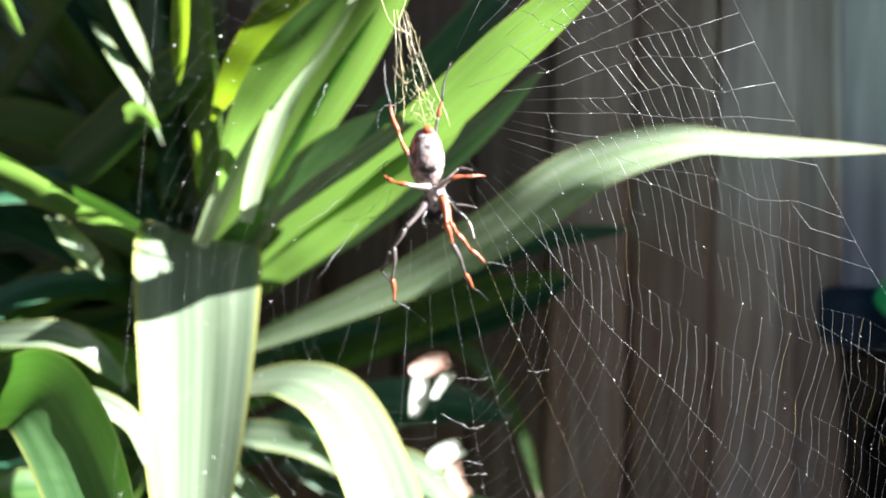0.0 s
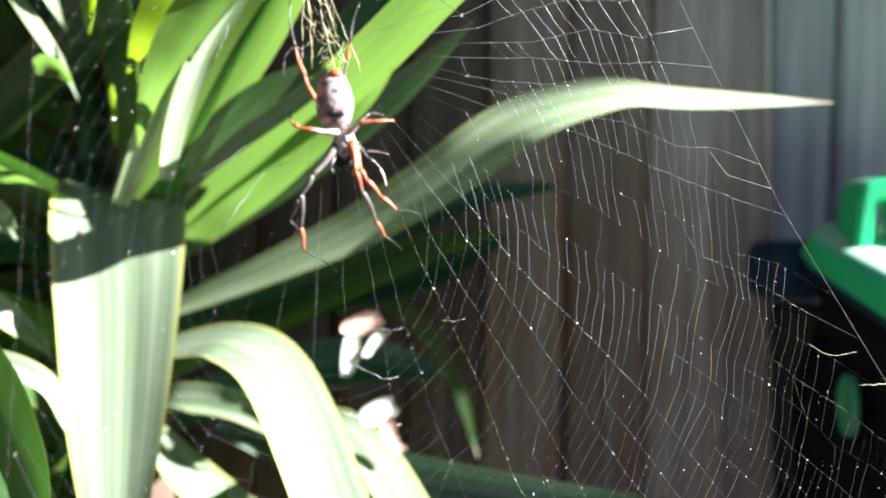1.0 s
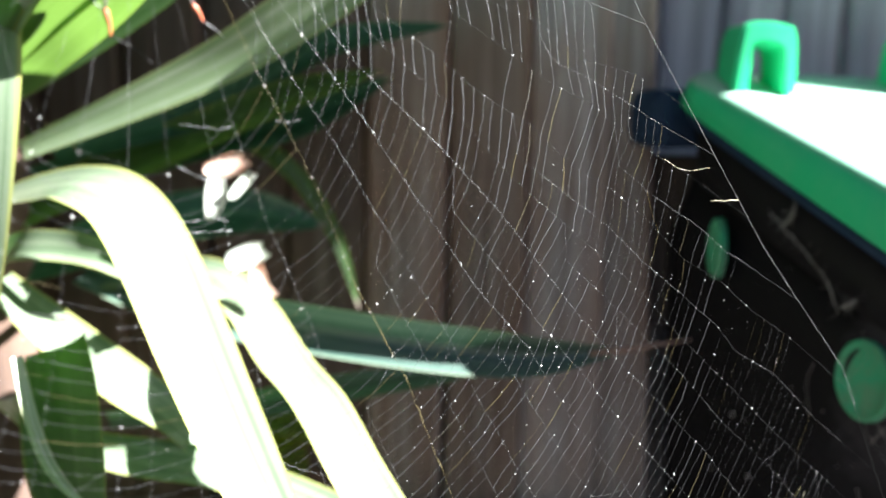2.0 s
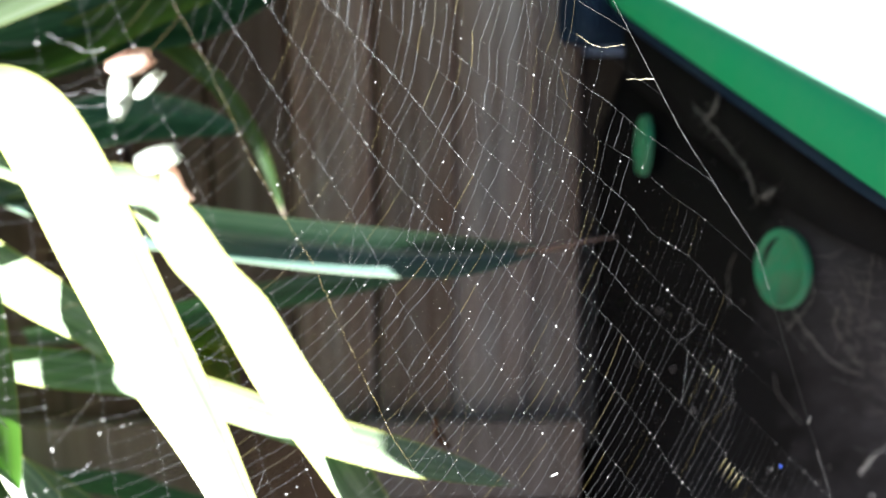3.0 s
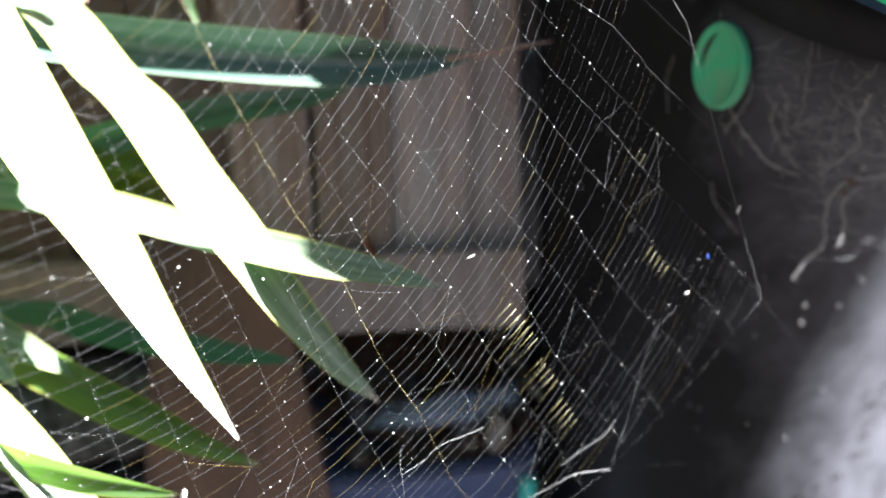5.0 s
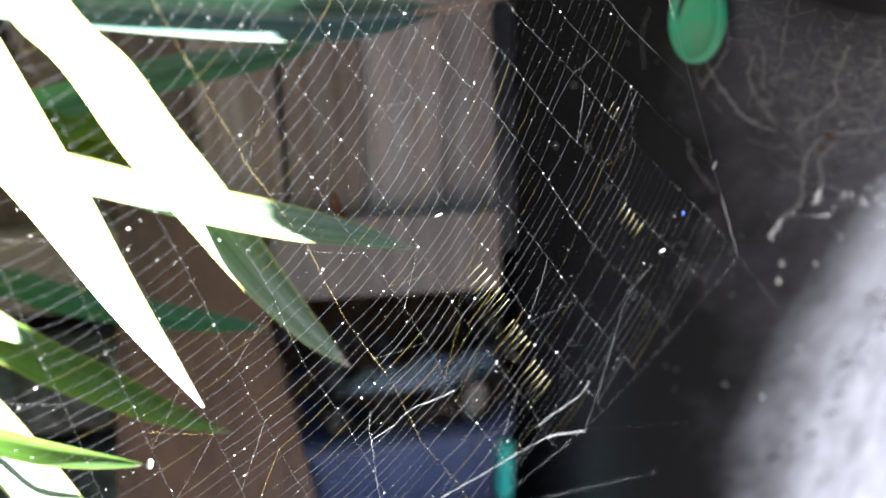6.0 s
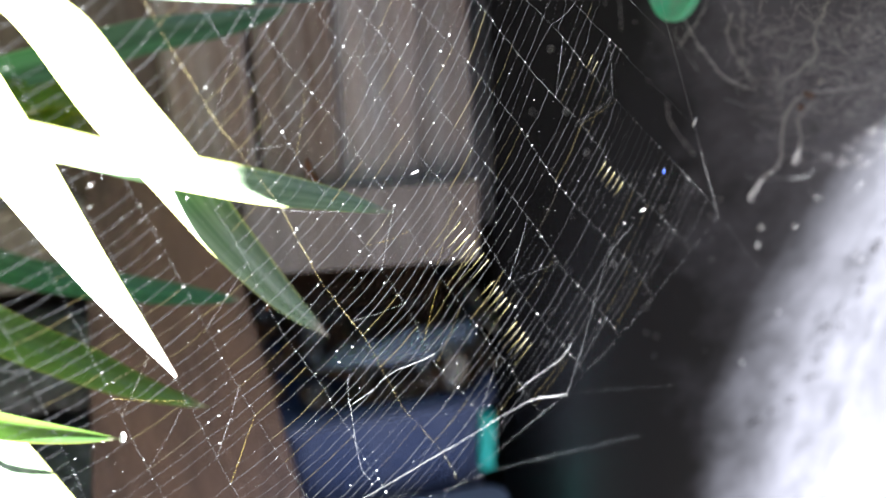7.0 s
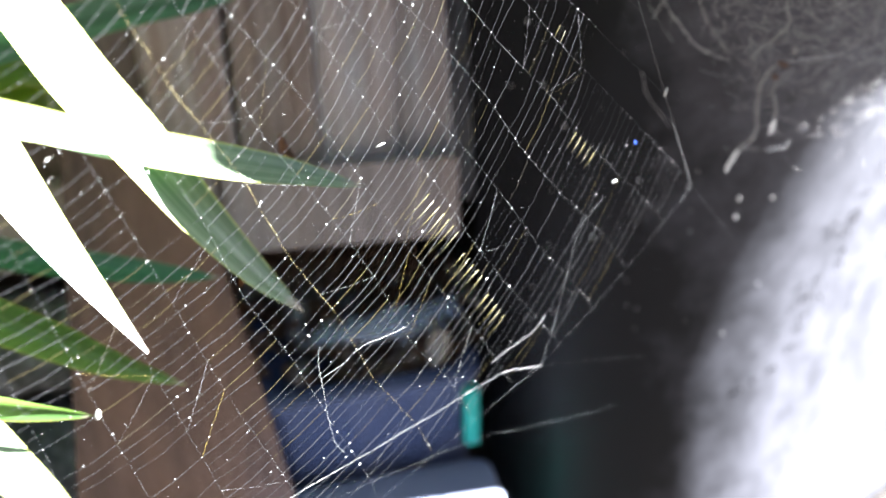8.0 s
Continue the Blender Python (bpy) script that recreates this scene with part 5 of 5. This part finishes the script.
def build_litter():
    rng = random.Random(5)
    mats = []
    for name, col in (("dry_tan", (0.38, 0.20, 0.10)), ("dry_brown", (0.22, 0.13, 0.08)), ("dry_grey", (0.5, 0.46, 0.42))):
        m, nodes, links, p = material(name, col, 0.8)
        f = noisy(nodes, links, coords(nodes, links), 90, 4)
        links.new(blend(nodes, links, ramp(nodes, links, f, (0.4, (0, 0, 0)), (0.7, (0.8, 0.8, 0.8))), col, tuple(c * 0.45 for c in col)), p.inputs["Base Color"])
        mats.append(m)
    meshes = []
    for k in range(6):
        bm = bmesh.new()
        n, ln, w = 6, 0.035, 0.007 + 0.003 * (k % 3)
        rows = []
        for i in range(n + 1):
            u = i / n
            ww = w * math.sin(math.pi * (0.05 + 0.92 * u)) ** 0.7
            z = 0.006 * math.sin(u * 3 + k) + 0.002 * k * u
            rows.append([bm.verts.new((ln * (u - 0.5), s * ww, z + 0.003 * abs(s))) for s in (-1, 0, 1)])
        for r0, r1 in zip(rows, rows[1:]):
            for j in range(2):
                bm.faces.new((r0[j], r1[j], r1[j + 1], r0[j + 1]))
        bmesh.ops.solidify(bm, geom=bm.faces[:], thickness=0.0006)
        ob = tagged(part("dead_leaf", bm, mats[k % 3]), "curled brown dead leaf on the tub", "dead leaf", "leaf litter under the fence")
        meshes.append(ob)
    spots = []
    for k in range(150):
        x = rng.uniform(0.17, 0.45)
        y = rng.uniform(0.705, 0.95)
        spots.append((x, y, 0.578 + rng.uniform(0, 0.012)))
    for k, (x, y, z) in enumerate(spots):
        m = pose(x, y, z, rng.uniform(-30, 30), rng.uniform(-25, 25), rng.uniform(0, 360))
        if k < 6:
            meshes[k].matrix_basis = m
        else:
            copy_thing(meshes[k % 6], m)
    # sunlit scraps caught between the yucca leaves
    for at, size, turn, m in (((0.175, 0.500, 0.833), 0.42, -40, 0), ((0.221, 0.573, 0.881), 0.75, 5, 3)):
        ob = copy_thing(meshes[m], Matrix.Identity(4))
        ob.matrix_basis = Matrix.Translation(at) @ Vector((0.6, -0.6, 0.5)).to_track_quat("Z", "X").to_matrix().to_4x4() @ Matrix.Rotation(radians(turn), 4, "Z") @ Matrix.Scale(size, 4)
        tagged(ob, "pale orange dry leaf caught among the yucca leaves", group="dry leaves caught in the yucca")
    bleached = []
    for name, col, blot in (("bleached_pink", (0.74, 0.58, 0.50), (0.60, 0.33, 0.22)), ("bleached_white", (0.66, 0.68, 0.62), (0.42, 0.46, 0.38))):
        m, nodes, links, p = material(name, col, 0.7)
        f = noisy(nodes, links, coords(nodes, links), 130, 4)
        links.new(blend(nodes, links, ramp(nodes, links, f, (0.45, (0, 0, 0)), (0.75, (0.9, 0.9, 0.9))), col, blot), p.inputs["Base Color"])
        bleached.append(m)
    for at, ln, wide, turn, m, label in (
            ((0.018, 0.640, 1.148), 0.032, 0.017, 10, 0, "broad bleached pink dry leaf caught in the yucca"),
            ((0.008, 0.638, 1.126), 0.036, 0.016, 75, 1, "bleached white dry leaf caught in the yucca"),
            ((0.028, 0.645, 1.133), 0.034, 0.010, 40, 1, "narrow greyish dry leaf caught in the yucca"),
            ((0.032, 0.630, 1.083), 0.036, 0.020, 15, 1, "pale greyish dry leaf caught in the yucca"),
            ((0.043, 0.632, 1.063), 0.028, 0.016, 110, 0, "bleached orange dry leaf caught in the yucca")):
        bm = bmesh.new()
        rows = []
        for i in range(9):
            u = i / 8
            w = wide / 2 * (0.55 + 0.45 * math.sin(math.pi * u)) * (1 + 0.12 * math.sin(5 * u + turn))
            rows.append([bm.verts.new((ln * (u - 0.5), w * v, 0.006 * math.sin(u * 3.2 + turn) + 0.004 * v * v + 0.002 * v * math.sin(4 * u))) for v in (-1, -0.5, 0, 0.5, 1)])
        for r0, r1 in zip(rows, rows[1:]):
            for j in range(4):
                bm.faces.new((r0[j], r1[j], r1[j + 1], r0[j + 1]))
        bmesh.ops.solidify(bm, geom=bm.faces[:], thickness=0.0006)
        ob = tagged(part("dead_leaf", bm, bleached[m]), label, "dead leaf", "dry leaves caught in the yucca")
        ob.matrix_basis = Matrix.Translation(at) @ Vector((0.45, -0.8, 0.4)).to_track_quat("Z", "Y").to_matrix().to_4x4() @ Matrix.Rotation(radians(turn), 4, "Z")


def build_rocks():
    mat, nodes, links, p = material("rock", (0.2, 0.2, 0.2), 0.9)
    vec = coords(nodes, links)
    f = blend(nodes, links, 0.5, noisy(nodes, links, vec, 18, 5), noisy(nodes, links, vec, 90, 5))
    links.new(ramp(nodes, links, f, (0.35, (0.05, 0.055, 0.04)), (0.5, (0.16, 0.16, 0.16)), (0.68, (0.42, 0.42, 0.44))), p.inputs["Base Color"])
    bumped(nodes, links, p, f, 0.8, 0.008)
    rng = random.Random(9)
    for x, y, z, r in ((-0.06, 0.83, 0.45, 0.085), (-0.20, 0.86, 0.42, 0.10), (-0.13, 0.80, 0.30, 0.11), (0.0, 0.80, 0.28, 0.09), (-0.35, 0.9, 0.36, 0.15), (-0.03, 0.86, 0.60, 0.07), (-0.15, 0.90, 0.58, 0.09)):
        bm = bmesh.new()
        bmesh.ops.create_icosphere(bm, subdivisions=3, radius=1)
        o = Vector((rng.random() * 9, rng.random() * 9, rng.random() * 9))
        for v in bm.verts:
            v.co *= r * (1 + 0.28 * noise.noise(v.co * 1.4 + o) + 0.08 * noise.noise(v.co * 4 + o))
            v.co.z *= 0.75
        ob = part("rock", bm, mat)
        ob.location = (x, y, z)
        tagged(ob, "mossy grey garden rock against the bank", "rock", "rocks under the fence")


def build_cobweb(wheelie):
    """Dusty cobweb strands stuck to the bin's side."""
    rng = random.Random(31)
    cob = thing("cobweb", BIN_AT, "dusty grey cobweb strands on the side of the bin", "cobweb")

    def on_wall(u, z, out=0.0):
        """A spot on the body: u runs along the side and on round the corner over the front."""
        q = RIM_SLOPE * min(u, 0.29) / 0.26
        inset, fr, lean = bin_profile(z if z < 0.7 else min(0.96, (z - 0.7 * q) / (1 - q)))
        edge = BIN_L - lean
        turn = fr * math.pi / 2
        if u < edge - fr:
            return Vector((u, inset - 0.0015 - out, z))
        k = min((u - edge + fr) / fr, math.pi / 2)
        x, y = edge - fr + fr * math.sin(k), inset + DEEP * fr * (1 - math.cos(k))
        return Vector((x + math.sin(k) * (0.0015 + out), y - math.cos(k) * (0.0015 + out) + max(0, u - edge + fr - turn), z))

    def strand(line, thick, fuzz):
        bm = bmesh.new()
        line = spline([Vector(p) + Vector((0.35, -0.9, 0.1)) * 0.004 for p in line], 9 * len(line))
        line = [p + Vector((rng.uniform(-1, 1), rng.uniform(-1, 0.2), rng.uniform(-1, 1))) * 0.0008 for p in line]
        tube(bm, line, [thick * rng.uniform(0.25, 1.0) for _ in line], 5)
        for p in line:
            for _ in range(fuzz):
                q = p + Vector((rng.uniform(-1, 1), rng.uniform(-0.6, 0.0), rng.uniform(-1, 1))) * rng.uniform(0.002, 0.010)
                tube(bm, [p, (p + q) / 2 + Vector((0, 0, -0.001)), q], [0.0001, 0.00007, 0.00004], 3)
        part("strand", bm, COBWEB, cob)
    strand([(0.205, 0.012, 0.805), (0.22, 0.018, 0.782), (0.224, 0.023, 0.775), (0.229, 0.029, 0.766), (0.236, 0.038, 0.756), (0.249, 0.053, 0.749)], 0.0009, 1)
    strand([(0.285, 0.058, 0.815), (0.279, 0.06, 0.792), (0.28, 0.065, 0.778), (0.269, 0.066, 0.765), (0.258, 0.061, 0.752)], 0.0007, 3)
    strand([(0.238, 0.082, 0.656), (0.245, 0.085, 0.675), (0.252, 0.091, 0.688), (0.254, 0.085, 0.71), (0.259, 0.077, 0.731), (0.268, 0.08, 0.746), (0.277, 0.099, 0.748), (0.283, 0.131, 0.748)], 0.0012, 3)
    strand([(0.262, 0.095, 0.69), (0.266, 0.09, 0.71), (0.268, 0.08, 0.73), (0.272, 0.09, 0.742)], 0.0008, 4)
    strand([(0.283, 0.131, 0.748), (0.287, 0.15, 0.76), (0.291, 0.165, 0.785), (0.293, 0.18, 0.80)], 0.0007, 4)
    strand([(0.12, -0.008, 0.935), (0.145, -0.008, 0.918), (0.174, -0.008, 0.895), (0.185, -0.004, 0.872)], 0.0009, 2)
    strand([(0.132, -0.008, 0.928), (0.14, -0.008, 0.935), (0.142, -0.008, 0.945)], 0.0014, 3)
    strand([(0.19, -0.006, 0.877), (0.196, -0.006, 0.880), (0.2, -0.006, 0.884)], 0.0018, 3)
    inward = BIN_AT.inverted()
    strand([inward @ Vector((0.490, 0.530, 0.998)), inward @ Vector((0.485, 0.485, 1.010)), inward @ Vector((0.481, 0.440, 1.025))], 0.00012, 0)
    for k in range(9):
        u, z = rng.uniform(0.16, 0.27), rng.uniform(0.72, 0.90)
        strand([on_wall(u, z), on_wall(u + rng.gauss(0, 0.004), z - 0.02), on_wall(u + rng.gauss(0, 0.008), z - rng.uniform(0.03, 0.07))], rng.choice((0.0002, 0.0003, 0.0005)), rng.choice((0, 0, 1)))
    bm = bmesh.new()
    for _ in range(2600):
        u, z = rng.uniform(0.235, 0.44), rng.gauss(0.765, 0.045)
        if z > 0.85 or rng.random() > (u - 0.20) / 0.12:
            continue
        p = on_wall(u, z, rng.uniform(0, 0.008))
        q = on_wall(u + rng.gauss(0, 0.010), z + rng.gauss(0, 0.010), rng.uniform(0, 0.008))
        tube(bm, [p, (p + q) / 2 + Vector((0, 0, -0.002)), q], rng.uniform(0.00002, 0.00009), 3)
    tagged(part("tangle", bm, HAIR, cob), kind="stuff")
    bm = bmesh.new()
    for _ in range(260):
        u, z = rng.uniform(0.05, 0.40), rng.uniform(0.45, 0.90)
        r = 0.0002 + 0.0018 * rng.random() ** 5
        m = Matrix.Translation(on_wall(u, z)) @ Matrix.Diagonal((r, r * 0.5, r * rng.uniform(0.7, 1.6), 1))
        bmesh.ops.create_icosphere(bm, subdivisions=1, radius=1, matrix=m)
    tagged(part("lint", bm, COBWEB, cob), kind="stuff")
    for x, y, z, k in ((0.296, 0.155, 0.79, 0), (0.272, 0.085, 0.747, 1), (0.27, 0.082, 0.738, 2)):
        bm = bmesh.new()
        m = Matrix.Translation((x, y - 0.008, z)) @ Euler((0.4, 0.5 * k, 1.0)).to_matrix().to_4x4() @ Matrix.Diagonal((0.007 - 0.002 * k, 0.0008, 0.0022, 1))
        bmesh.ops.create_icosphere(bm, subdivisions=2, radius=1, matrix=m)
        part("leaf_scrap", bm, BROWN, cob, "small brown scrap caught in the cobweb")
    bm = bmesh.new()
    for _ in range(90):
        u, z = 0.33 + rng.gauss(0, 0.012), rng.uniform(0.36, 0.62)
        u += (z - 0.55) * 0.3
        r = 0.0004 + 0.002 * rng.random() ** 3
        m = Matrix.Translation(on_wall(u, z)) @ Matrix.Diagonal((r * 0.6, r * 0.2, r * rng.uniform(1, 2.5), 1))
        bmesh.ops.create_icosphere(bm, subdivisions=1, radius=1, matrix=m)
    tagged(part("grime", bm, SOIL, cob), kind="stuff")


build_ground()
build_bank()
build_fence()
build_shade_roof()
build_sky_blocks()
wheelie = build_bin()
plug(wheelie, (0.472, 0.539, 1.005), 0.0305, (-0.985, -0.17, 0.0))
plug(wheelie, (0.425, 0.675, 1.078), 0.026, (-0.97, 0.24, 0))
build_boxes()
build_rocks()
build_litter()
build_plant()
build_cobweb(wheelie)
build_web()
build_spider()
